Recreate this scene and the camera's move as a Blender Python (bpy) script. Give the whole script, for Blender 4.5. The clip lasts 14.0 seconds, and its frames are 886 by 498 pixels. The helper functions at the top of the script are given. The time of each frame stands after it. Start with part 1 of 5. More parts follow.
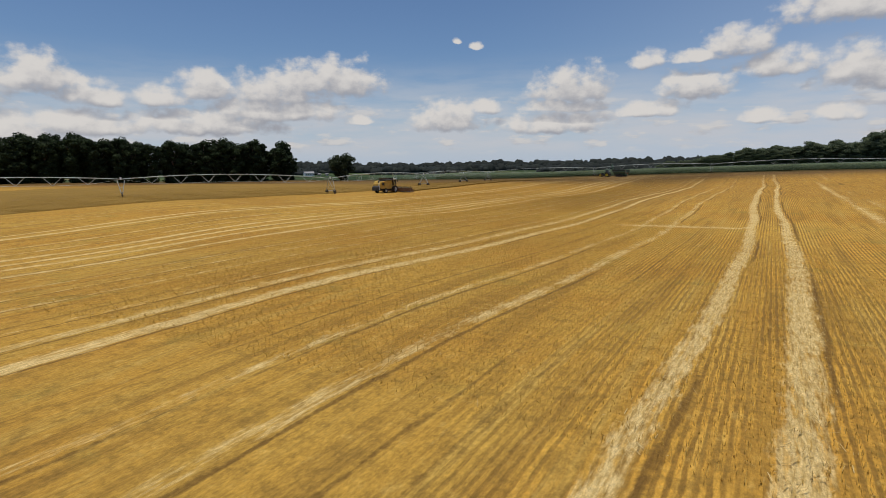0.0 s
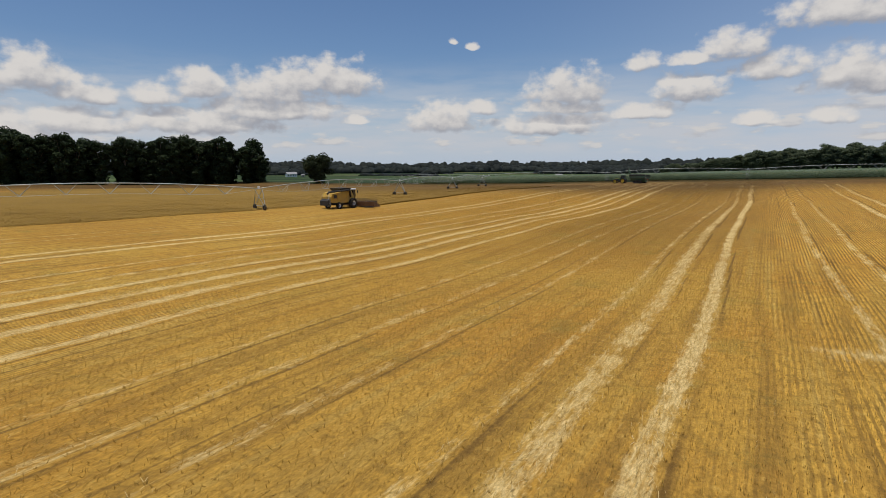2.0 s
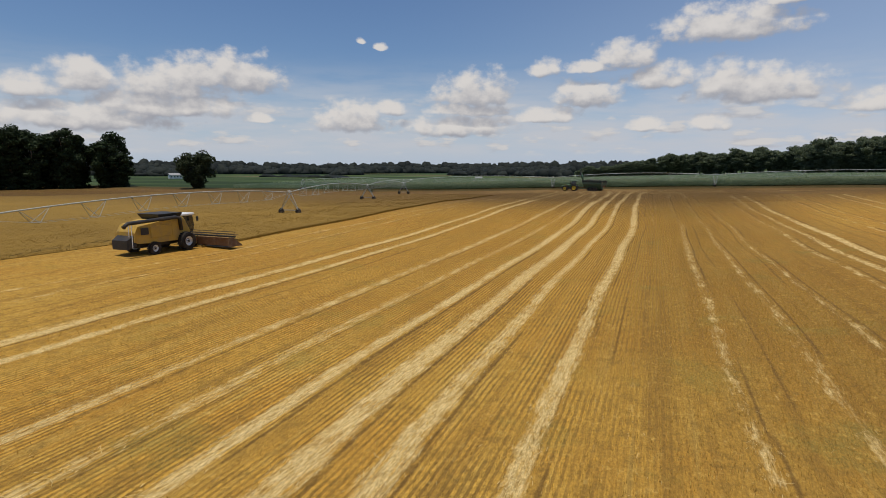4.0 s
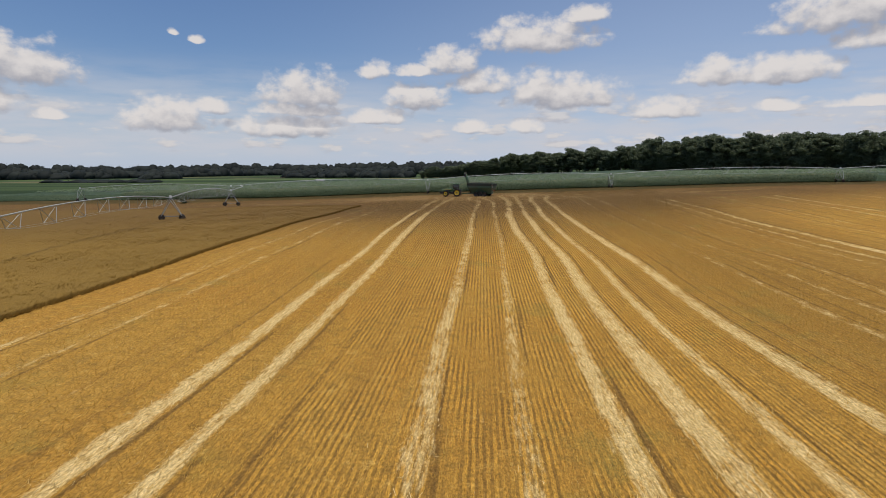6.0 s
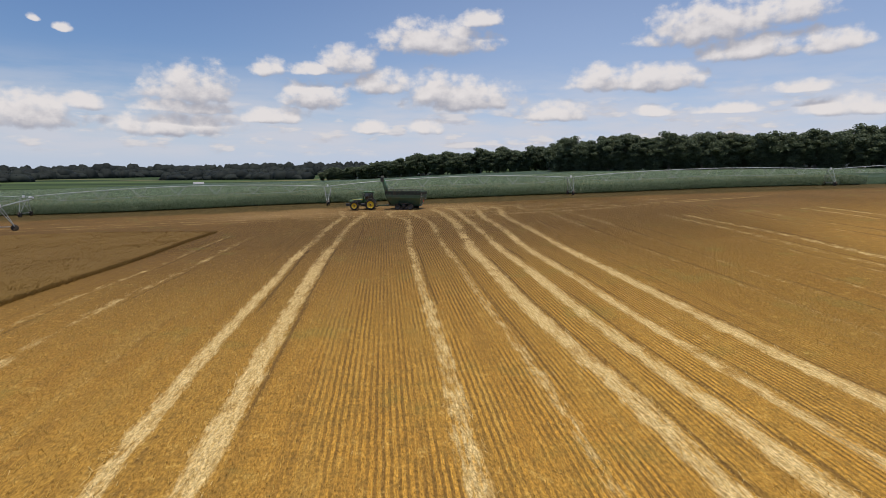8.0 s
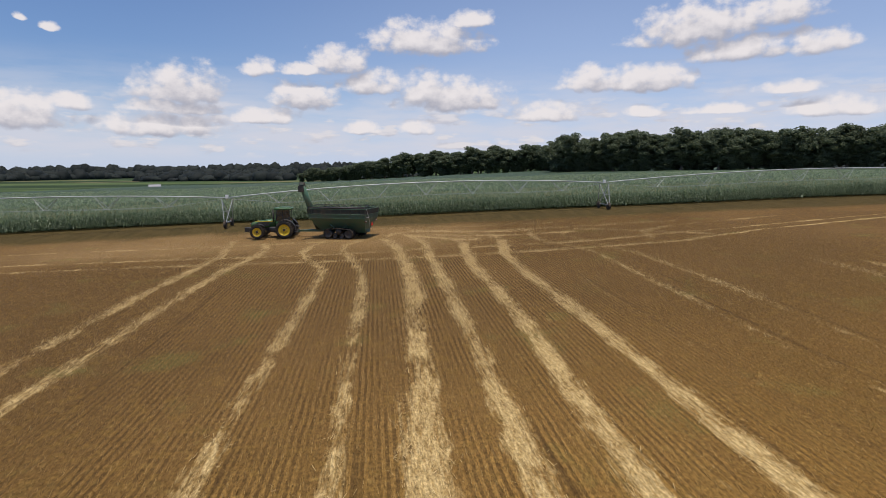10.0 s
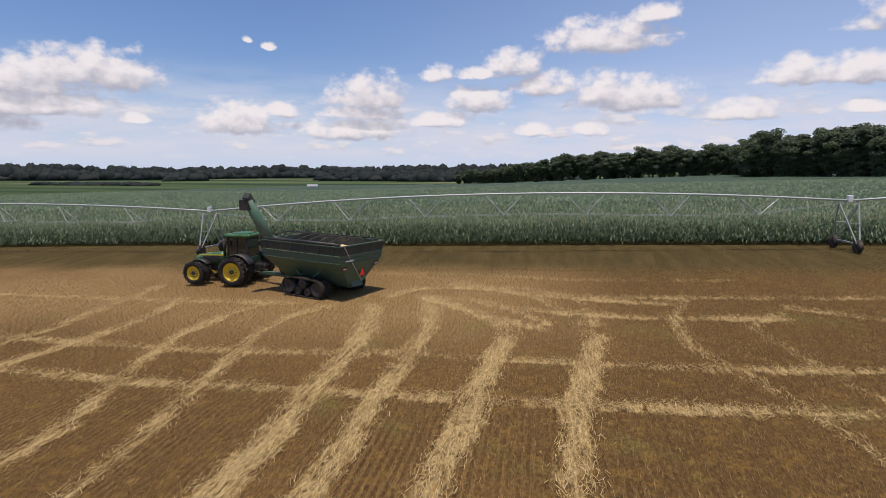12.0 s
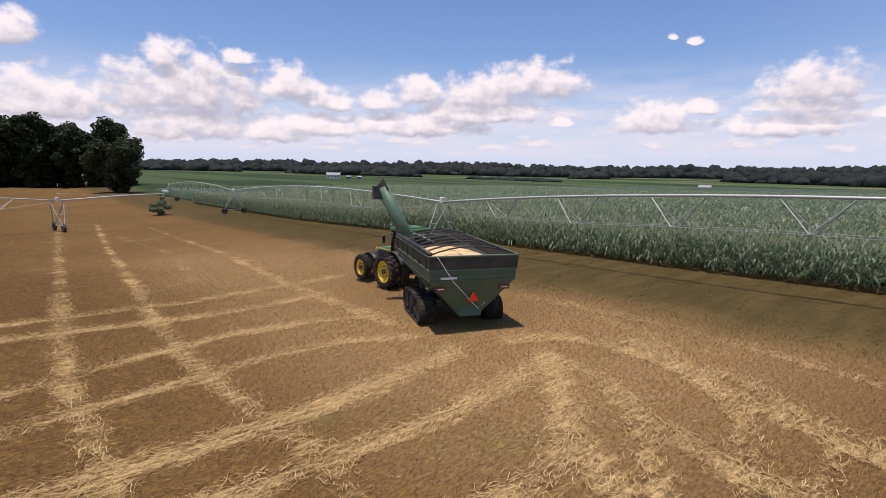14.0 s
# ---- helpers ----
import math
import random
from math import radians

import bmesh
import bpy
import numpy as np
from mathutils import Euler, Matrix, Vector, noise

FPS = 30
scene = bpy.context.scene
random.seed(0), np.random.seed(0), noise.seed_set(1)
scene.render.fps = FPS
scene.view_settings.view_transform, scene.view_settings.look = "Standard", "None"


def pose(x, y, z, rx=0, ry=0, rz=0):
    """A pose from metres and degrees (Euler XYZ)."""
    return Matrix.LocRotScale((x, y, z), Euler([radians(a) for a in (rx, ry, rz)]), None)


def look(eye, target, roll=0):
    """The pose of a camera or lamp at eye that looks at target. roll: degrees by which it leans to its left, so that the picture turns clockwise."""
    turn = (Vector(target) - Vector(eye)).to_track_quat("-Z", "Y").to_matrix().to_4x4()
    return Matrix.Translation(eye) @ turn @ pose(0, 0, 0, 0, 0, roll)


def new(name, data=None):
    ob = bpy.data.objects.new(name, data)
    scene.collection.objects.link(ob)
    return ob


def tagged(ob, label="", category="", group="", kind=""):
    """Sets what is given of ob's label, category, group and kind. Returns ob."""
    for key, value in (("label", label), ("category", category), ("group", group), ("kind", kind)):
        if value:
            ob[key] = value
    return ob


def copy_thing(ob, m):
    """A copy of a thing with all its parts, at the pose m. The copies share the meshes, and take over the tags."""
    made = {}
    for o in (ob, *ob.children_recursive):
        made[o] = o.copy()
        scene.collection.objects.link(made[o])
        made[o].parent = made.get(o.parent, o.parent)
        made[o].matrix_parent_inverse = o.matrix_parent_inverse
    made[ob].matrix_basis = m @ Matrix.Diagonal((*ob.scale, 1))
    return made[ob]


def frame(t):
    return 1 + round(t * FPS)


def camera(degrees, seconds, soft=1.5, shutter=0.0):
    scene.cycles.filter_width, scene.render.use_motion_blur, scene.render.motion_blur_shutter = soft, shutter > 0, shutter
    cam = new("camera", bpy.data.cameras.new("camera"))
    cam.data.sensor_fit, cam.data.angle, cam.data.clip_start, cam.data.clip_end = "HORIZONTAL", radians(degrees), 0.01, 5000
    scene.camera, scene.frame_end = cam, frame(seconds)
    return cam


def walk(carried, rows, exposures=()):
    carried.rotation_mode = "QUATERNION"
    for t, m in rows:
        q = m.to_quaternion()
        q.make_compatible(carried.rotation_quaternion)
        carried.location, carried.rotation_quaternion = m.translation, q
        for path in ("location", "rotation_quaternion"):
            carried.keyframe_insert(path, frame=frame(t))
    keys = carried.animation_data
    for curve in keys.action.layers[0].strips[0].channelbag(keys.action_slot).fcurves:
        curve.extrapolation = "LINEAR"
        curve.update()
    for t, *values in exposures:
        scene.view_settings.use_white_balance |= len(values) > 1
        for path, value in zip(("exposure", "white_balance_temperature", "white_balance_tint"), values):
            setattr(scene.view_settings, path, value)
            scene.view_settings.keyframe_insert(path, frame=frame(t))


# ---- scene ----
# The camera: a drone that flies along the stubble rows and swings round the grain cart.
cam = camera(78.1, 14.0, soft=0.8)
EXPOSURES = [(0.0, -0.04, 6700, 10), (2.0, -0.02, 6700, 10), (4.5, -0.03, 6700, 11), (5.5, 0.02, 6680, 12), (7.5, 0.13, 6600, 13), (9.5, 0.22, 6550, 15), (11.0, 0.30, 6500, 16), (12.0, 0.32, 6550, 18), (13.0, 0.38, 6650, 21), (14.0, 0.50, 6650, 23)]
PATH = [
    (0, (-82.08, -263.66, 6.66), (-82.021, -243.893, 3.624), -0.71),
    (0.5, (-80.95, -253.16, 7.01), (-80.816, -233.391, 3.982), -0.62),
    (1, (-80.05, -242.61, 7.30), (-79.832, -222.844, 4.263), -0.40),
    (1.5, (-78.92, -232.18, 7.52), (-78.687, -212.413, 4.477), -0.39),
    (2, (-78.00, -221.63, 7.69), (-77.758, -201.861, 4.662), -0.28),
    (4.5, (-77.78, -161.14, 8.27), (-73.276, -141.888, 5.263), 0.11),
    (5, (-76.75, -150.39, 8.20), (-71.182, -131.423, 5.187), 0.04),
    (5.5, (-75.57, -139.67, 8.11), (-68.290, -121.286, 5.123), -0.11),
    (6, (-73.03, -128.49, 8.05), (-64.058, -110.868, 5.077), -0.35),
    (6.5, (-69.05, -117.50, 8.01), (-59.262, -100.312, 5.025), -0.38),
    (7, (-64.73, -107.27, 7.99), (-54.240, -90.507, 5.014), -0.32),
    (7.5, (-59.70, -97.65, 8.04), (-48.447, -81.389, 5.081), -0.44),
    (8, (-53.78, -88.15, 8.07), (-41.809, -72.401, 5.101), -0.38),
    (8.5, (-47.08, -79.34, 8.09), (-34.706, -63.915, 5.122), -0.45),
    (11, (-11.98, -44.92, 7.99), (-0.397, -28.879, 5.068), -0.43),
    (11.5, (-6.04, -40.12, 8.02), (3.816, -22.955, 5.122), -0.33),
    (12, (-0.66, -35.67, 7.97), (6.362, -17.162, 5.103), 0.00),
    (12.5, (3.73, -31.79, 7.70), (7.283, -12.321, 4.838), 0.35),
    (13, (7.61, -28.40, 7.39), (6.818, -8.625, 4.478), 0.35),
    (13.5, (10.65, -26.05, 7.23), (6.420, -6.722, 4.303), 0.53),
    (14, (12.85, -24.48, 7.14), (6.141, -5.876, 4.166), 0.78),
]
walk(cam, [(t, look(eye, target, roll)) for t, eye, target, roll in PATH], EXPOSURES)

# ---------------------------------------------------------------- sky and sun
SUN_AZ, SUN_EL = -150.0, 81.0          # degrees, azimuth from +y to the right
SUN_POWER, SKY_POWER = 3.4, 0.078

# cumulus clouds: azimuth, elevation, half width, half height, in degrees
CLOUDS_LEFT = [
    (-55.2, 5.6, 4.6, 1.7), (-57.0, 10.6, 1.5, 1.2), (-46.4, 9.9, 1.4, 1.1), (-44.4, 7.4, 6.3, 2.3), (-44.6, 3.9, 4.4, 1.3),
    (-37.1, 3.6, 3.2, 1.1), (-35.4, 8.0, 2.4, 1.3), (-32.2, 6.8, 1.9, 1.0), (-30.8, 6.3, 1.7, 0.8), (-39.9, 10.1, 1.4, 0.6),
    (-26.2, 6.5, 2.1, 0.8), (-22.4, 7.7, 2.5, 1.1), (-16.2, 7.7, 3.9, 1.4), (-11.0, 8.7, 4.6, 1.5), (-16.7, 5.7, 6.5, 1.0),
    (-32.8, 4.1, 4.5, 1.0), (-22.8, 4.4, 6.5, 1.1),
]
CLOUDS_MIDDLE = [
    (1.6, 12.1, 0.45, 0.34), (3.8, 11.7, 0.75, 0.36), (-8.2, 4.6, 1.4, 0.5), (0.7, 5.0, 4.0, 1.6), (4.4, 5.9, 1.9, 0.8),
    (13.2, 7.8, 3.7, 1.8), (12.6, 5.8, 4.2, 0.7), (11.7, 4.2, 5.4, 1.2), (20.1, 9.6, 1.5, 0.8), (20.7, 5.2, 3.2, 0.8),
    (24.4, 7.3, 3.3, 1.4), (24.6, 9.6, 2.9, 0.6), (28.0, 10.6, 2.9, 1.3), (31.2, 8.5, 3.4, 1.2), (30.3, 4.1, 1.8, 0.7),
]
CLOUDS_RIGHT = [
    (36.4, 12.7, 6.0, 1.6), (41.3, 14.4, 2.6, 0.8), (36.2, 8.0, 3.2, 1.5), (39.5, 7.2, 5.6, 1.5), (35.7, 4.1, 2.0, 0.8),
    (48.5, 5.5, 3.4, 1.0), (53.0, 8.5, 3.2, 1.3), (58.4, 8.3, 4.2, 1.3), (62.0, 12.6, 5.5, 1.8), (65.9, 10.3, 4.4, 1.1),
    (68.5, 13.0, 3.4, 1.2), (71.5, 10.2, 2.4, 1.1), (73.1, 4.9, 3.4, 0.8), (69.8, 6.7, 2.2, 0.5), (57.6, 5.3, 1.8, 0.6),
    (64.3, 5.2, 2.6, 0.5),
]


class Nodes:
    """A little notation for node trees."""

    def __init__(self, tree):
        self.tree = tree
        tree.nodes.clear()

    def add(self, kind, out=0, **given):
        node = self.tree.nodes.new(kind)
        for key, value in given.items():
            if key.startswith("i_"):
                name = key[2:]
                socket = node.inputs[int(name)] if name.isdigit() else node.inputs[name.replace("_", " ")]
                if hasattr(value, "is_output"):
                    self.tree.links.new(value, socket)
                else:
                    socket.default_value = value
        return node.outputs[out]

    def math(self, operation, a, b=0.0, c=0.0, clamp=False):
        node = self.tree.nodes.new("ShaderNodeMath")
        node.operation, node.use_clamp = operation, clamp
        for socket, value in zip(node.inputs, (a, b, c)):
            if hasattr(value, "is_output"):
                self.tree.links.new(value, socket)
            else:
                socket.default_value = value
        return node.outputs[0]

    def vec(self, operation, a, b=(0, 0, 0), c=(0, 0, 0), out=0):
        node = self.tree.nodes.new("ShaderNodeVectorMath")
        node.operation = operation
        for socket, value in zip(node.inputs, (a, b, c)):
            if hasattr(value, "is_output"):
                self.tree.links.new(value, socket)
            else:
                socket.default_value = value
        return node.outputs[out]

    def step(self, value, low, high, to_low=0.0, to_high=1.0):
        node = self.tree.nodes.new("ShaderNodeMapRange")
        node.interpolation_type = "SMOOTHSTEP"
        self.tree.links.new(value, node.inputs[0])
        for socket, number in zip(list(node.inputs)[1:5], (low, high, to_low, to_high)):
            socket.default_value = number
        return node.outputs[0]

    def mix(self, fac, a, b, blend="MIX"):
        node = self.tree.nodes.new("ShaderNodeMix")
        node.data_type, node.blend_type = "RGBA", blend
        for socket, value in zip((node.inputs[0], node.inputs[6], node.inputs[7]), (fac, a, b)):
            if hasattr(value, "is_output"):
                self.tree.links.new(value, socket)
            else:
                socket.default_value = value if isinstance(value, (int, float)) else (*value[:3], 1)
        return node.outputs[2]

    def noise(self, vector, scale, detail=4.0, rough=0.55, out=0):
        node = self.tree.nodes.new("ShaderNodeTexNoise")
        self.tree.links.new(vector, node.inputs["Vector"])
        node.inputs["Scale"].default_value, node.inputs["Detail"].default_value, node.inputs["Roughness"].default_value = scale, detail, rough
        return node.outputs[out]


def cloud_field():
    """A group that takes (azimuth, elevation, 0) in degrees and gives how deep inside a cloud that direction lies."""
    group = bpy.data.node_groups.new("cloud_field", "ShaderNodeTree")
    group.interface.new_socket("Vector", in_out="INPUT", socket_type="NodeSocketVector")
    group.interface.new_socket("Depth", in_out="OUTPUT", socket_type="NodeSocketFloat")
    group.interface.new_socket("Body", in_out="OUTPUT", socket_type="NodeSocketFloat")
    n = Nodes(group)
    came = group.nodes.new("NodeGroupInput").outputs[0]
    gone = group.nodes.new("NodeGroupOutput").inputs
    drift = n.vec("SUBTRACT", n.noise(came, 0.33, 2.0, 0.5, out=1), (0.5, 0.5, 0.5))
    bent = n.vec("MULTIPLY_ADD", drift, (2.0, 0.7, 0), came)
    nearest = None
    bigger = [(a, e, 1.15 * w, 1.22 * h) for a, e, w, h in CLOUDS_LEFT]
    for a, e, w, h in bigger + CLOUDS_MIDDLE + CLOUDS_RIGHT:
        w, low, up = 1.12 * w, e - 0.50 * h, 1.62 * h
        off = n.vec("MULTIPLY_ADD", bent, (1 / w, 1 / up, 0), (-a / w, -low / up, 0))
        off = n.vec("MAXIMUM", off, n.vec("MULTIPLY", off, (-1, -2.7, 0)))
        far = n.vec("DOT_PRODUCT", off, off, out=1)
        nearest = far if nearest is None else n.math("MINIMUM", nearest, far)
    body = n.math("SUBTRACT", 1.0, n.math("MINIMUM", nearest, 3.2))
    wide = n.vec("MULTIPLY", came, (0.9, 1.15, 1))
    puff = n.math("SUBTRACT", n.noise(wide, 0.66, 7.0, 0.56), 0.5)
    lumps = n.add("ShaderNodeTexVoronoi", i_Vector=n.vec("MULTIPLY_ADD", drift, (0.8, 0.8, 0), wide), i_Scale=0.62, i_Detail=1.0, i_Roughness=0.5)
    lumps = n.math("SUBTRACT", 0.45, lumps)
    rough = n.math("MULTIPLY_ADD", lumps, 0.55, n.math("MULTIPLY_ADD", puff, 2.5, 0.06))
    n.tree.links.new(n.math("ADD", rough, body), gone[0])
    n.tree.links.new(n.math("MULTIPLY_ADD", rough, 0.35, body), gone[1])
    return group


def make_world():
    world = bpy.data.worlds.new("summer_sky")
    scene.world = world
    world.use_nodes = True
    world.cycles.sampling_method, world.cycles.sample_map_resolution = "MANUAL", 256
    n = Nodes(world.node_tree)
    way = n.add("ShaderNodeTexCoord")
    axes = world.node_tree.nodes.new("ShaderNodeSeparateXYZ")
    world.node_tree.links.new(way, axes.inputs[0])
    degrees = 180 / math.pi
    az = n.math("MULTIPLY", n.math("ARCTAN2", axes.outputs[0], axes.outputs[1]), degrees)
    el = n.math("MULTIPLY", n.math("ARCSINE", axes.outputs[2]), degrees)
    both = n.add("ShaderNodeCombineXYZ", i_0=az, i_1=el)
    field = cloud_field()

    def depth(vector):
        node = world.node_tree.nodes.new("ShaderNodeGroup")
        node.node_tree = field
        world.node_tree.links.new(vector, node.inputs[0])
        return node.outputs

    (here, body), (above, body_above) = depth(both), depth(n.vec("ADD", both, (-0.35, 1.15, 0)))
    cover = n.step(here, -0.35, 0.70, 0.0, 0.97)
    light = n.step(n.math("ADD", n.math("SUBTRACT", body, body_above), n.math("MULTIPLY", n.math("SUBTRACT", here, above), 0.30)), -0.70, 1.0)
    # rows of small far cumulus low over the horizon
    def small(lift):
        at = n.vec("MULTIPLY", n.vec("ADD", both, (0.0, lift, 0.0)), (0.20, 0.62, 0))
        lump = n.add("ShaderNodeTexVoronoi", i_Vector=at, i_Scale=1.5, i_Detail=2.0, i_Roughness=0.55)
        return n.math("MULTIPLY_ADD", n.noise(at, 1.1, 5.0, 0.55), 2.2, n.math("MULTIPLY", lump, -0.55))
    few, few_above = small(0.0), small(0.55)
    few_light = n.step(n.math("SUBTRACT", few, few_above), -0.35, 0.40)
    few_band = n.math("MULTIPLY", n.step(el, 0.9, 2.0), n.step(el, 8.5, 4.0))
    few_cover = n.math("MULTIPLY", n.step(few, 0.60, 0.95, 0.0, 0.9), few_band)
    # thin flat layers far off, low over the horizon
    flat = n.noise(n.vec("MULTIPLY", both, (0.09, 0.5, 0)), 1.0, 5.0, 0.55)
    band = n.math("MULTIPLY", n.step(el, 0.3, 2.2), n.step(el, 11.5, 3.0))
    veil = n.math("MULTIPLY", n.step(flat, 0.28, 0.62), n.math("MULTIPLY", band, 0.8))
    sky = n.add("ShaderNodeTexSky")
    high = sky.node
    high.sky_type, high.sun_disc = "NISHITA", False
    high.sun_elevation, high.sun_rotation = radians(SUN_EL), radians(SUN_AZ)
    high.altitude, high.air_density, high.dust_density, high.ozone_density = 200.0, 1.0, 0.8, 2.2
    blue = n.vec("SCALE", n.mix(1.0, sky, SKY_TINT, "MULTIPLY"))
    blue.node.inputs["Scale"].default_value = SKY_POWER
    low = n.step(el, 10.0, 0.0)
    air = n.mix(n.math("MULTIPLY", low, 0.85), blue, HORIZON)
    air = n.mix(n.math("MULTIPLY", n.step(az, 0.0, 55.0, 0.0, 0.40), n.step(el, 32.0, 6.0)), air, (0.45, 0.545, 0.72))
    air = n.mix(veil, air, VEIL)
    air = n.mix(few_cover, air, n.mix(few_light, (0.40, 0.42, 0.475), (0.60, 0.595, 0.60)))
    whole = n.mix(cover, air, n.mix(light, CLOUD_BASE, CLOUD_TOP))
    shade = n.add("ShaderNodeBackground", i_0=whole, i_1=1.0)
    end = world.node_tree.nodes.new("ShaderNodeOutputWorld")
    world.node_tree.links.new(shade, end.inputs[0])


SKY_TINT = (0.82, 0.98, 1.18)
HORIZON = (0.46, 0.54, 0.66)
VEIL = (0.52, 0.545, 0.60)
CLOUD_BASE, CLOUD_TOP = (0.33, 0.345, 0.395), (0.67, 0.655, 0.645)
make_world()
sun = new("sun", bpy.data.lights.new("sun", "SUN"))
sun.data.energy, sun.data.angle, sun.data.color = SUN_POWER, radians(0.53), (1.0, 0.95, 0.86)
sun.rotation_euler = (radians(90 - SUN_EL), 0, radians(180 - SUN_AZ))

# ---------------------------------------------------------------- the lie of the land
ROW = radians(31.2)                                # the drill rows run at this bearing
U = np.array([math.sin(ROW), math.cos(ROW)])       # along the rows
V = np.array([math.cos(ROW), -math.sin(ROW)])      # across them
CORN_R, STRIP_R, WHEAT_S, WHEAT_R = 19.8, 9.6, -23.6, -25.0


def smooth(x, low, high):
    t = np.clip((np.asarray(x, float) - low) / (high - low), 0, 1)
    return t * t * (3 - 2 * t)


# gentle swells and dips of the field, every 35 m: lines along the rows, each across them
SWELLS = [(-0.14, -0.47, 1.34, -0.39), (0.91, 0.42, -0.12, -0.16), (-0.08, -0.62, 0.0, 0.10), (-0.18, -0.33, 0.45, 0.18), (0.32, -1.11, 0.17, 0.03), (0.60, -0.80, -0.49, 0.0), (0.0, -0.45, -0.1, 0.0)]


def land(x, y):
    """The height of the ground."""
    x, y = np.asarray(x, float), np.asarray(y, float)
    s, r = x * V[0] + y * V[1], x * U[0] + y * U[1]
    w = smooth(r, -130, -15)
    z = 0.028 * 120 * np.tanh(s / 120) * w - 0.8 * (1 - w)
    z += 0.5 * smooth(r, 4, 16) + 0.8 * smooth(s, 45, 120) * (1 - w)
    z -= 7.5 * smooth(r, 30, 700) * smooth(s, 260, -60)
    z += 1.5 * np.exp(-((s + 80) / 52) ** 2 - ((r + 190) / 60) ** 2)
    for k, lifts in enumerate(SWELLS):
        z += sum(lift * np.exp(-((s + 20 - 35 * j) / 28) ** 2 - ((r + 250 - 35 * k) / 28) ** 2) for j, lift in enumerate(lifts))
    z += 0.16 * np.sin(x * 0.045 + 1.0) * np.sin(y * 0.037) + 0.05 * np.sin(x * 0.21 + y * 0.13)
    return z


def xy(s, r):
    return s * V[0] + r * U[0], s * V[1] + r * U[1]


def on_land(x, y, lift=0.0):
    return Vector((x, y, float(land(x, y)) + lift))


# wheel tracks: straight pairs along the rows (offset across, half width, strength, end along the rows)
BANDS = [
    (-20.0, 0.40, 0.65, -30), (-16.8, 0.42, 0.65, -30), (-12.4, 0.20, 0.3, -30), (-8.6, 0.55, 1.0, -44), (-5.9, 0.55, 1.0, -44), (1.9, 0.5, 0.75, -44), (5.8, 0.5, 0.62, -44),
    (9.3, 0.62, 1.0, -44), (12.4, 0.7, 1.0, -44), (15.3, 0.6, 0.9, -44), (19.4, 0.62, 0.95, -44), (17.3, 0.16, 0.3, -30), (22.6, 0.2, 0.3, -20),
]
BANDS += [
    (26.9, 0.40, 0.75, -27), (30.6, 0.40, 0.7, -27), (34.2, 0.36, 0.7, -60), (39.8, 0.4, 0.75, -45), (42.2, 0.62, 0.8, -25), (45.0, 0.62, 1.0, -25),
    (52.6, 0.40, 0.85, -25), (56.0, 0.45, 0.9, -25), (60.4, 0.2, 0.25, -25), (64.0, 0.6, 1.0, -25), (67.3, 0.6, 1.0, -25), (77.2, 0.5, 0.9, -25), (81.0, 0.5, 0.9, -25),
]
# the whole set sways a little along its way
SWAY_R = [-265, -240, -215, -190, -165, -140, -115, -90, -65, -40]
SWAY_S = [-0.5, 0.6, 0.84, 0.6, -0.1, 0.0, 0.0, 0.4, -0.37, -0.6]
SWAY_MIDDLE = SWAY_S[:7] + [0.4, 0.4, 0.3]          # between the two sets, before the tractor
SWAY_WHEAT = SWAY_S[:7] + [0.0, -0.3, -0.3]         # beside the wheat
# narrow bare furrows between the rows
FURROWS = [-10.3, -3.3, 21.4, 33.3, 28.6, 50.4, 59.2]


# how the straight pairs run on into the headland: points across and along the rows, half width, strength
RUNS = [
    ([(-8.9, -50), (-8.6, -28), (-7.7, -14), (-7.4, -7), (-8.2, -2.5), (-8.8, 3)], 0.5, 0.8),
    ([(-6.2, -50), (-5.8, -28), (-4.9, -15), (-4.4, -11), (-3.8, -6.5), (-3.9, -3.5), (-4.8, 0)], 0.5, 0.85),
    ([(2.2, -50), (2.4, -40), (2.8, -31), (3.1, -24), (3.1, -17), (1.9, -13.5), (0.8, -10), (0.2, -7), (0.6, -3.5), (1.8, -0.6)], 0.45, 0.8),
    ([(6.1, -50), (6.1, -40), (6.4, -29), (6.4, -21), (5.9, -16.5), (4.9, -11.5), (4.4, -8.5), (4.1, -6), (4.5, -3.4), (5.8, -1.4)], 0.45, 0.8),
]
RUNS += [
    ([(8.8, -50), (9.6, -31), (10.0, -24), (9.9, -15.5), (9.7, -11), (9.6, -7.5), (9.0, -4.1), (8.4, -1.4)], 0.72, 0.95),
    ([(11.9, -50), (12.2, -31), (12.3, -20), (12.3, -12.5), (12.5, -8), (12.5, -5.2), (12.0, -2.4), (11.2, 0)], 0.55, 0.95),
    ([(14.8, -50), (15.4, -31), (15.4, -17), (16.0, -9.5), (16.4, -5.2), (15.0, -3), (13.6, -1.5), (11.0, 1.0)], 0.6, 0.95),
    ([(18.9, -50), (18.9, -33), (18.7, -24), (19.2, -13), (20.1, -8), (20.6, -6)], 0.6, 0.95),
    ([(20.3, -8), (19.9, -3.8), (19.0, -1.1), (17.6, 1.4), (15.6, 3.7), (11.9, 6.1), (9.2, 6.8)], 0.45, 0.66),
]
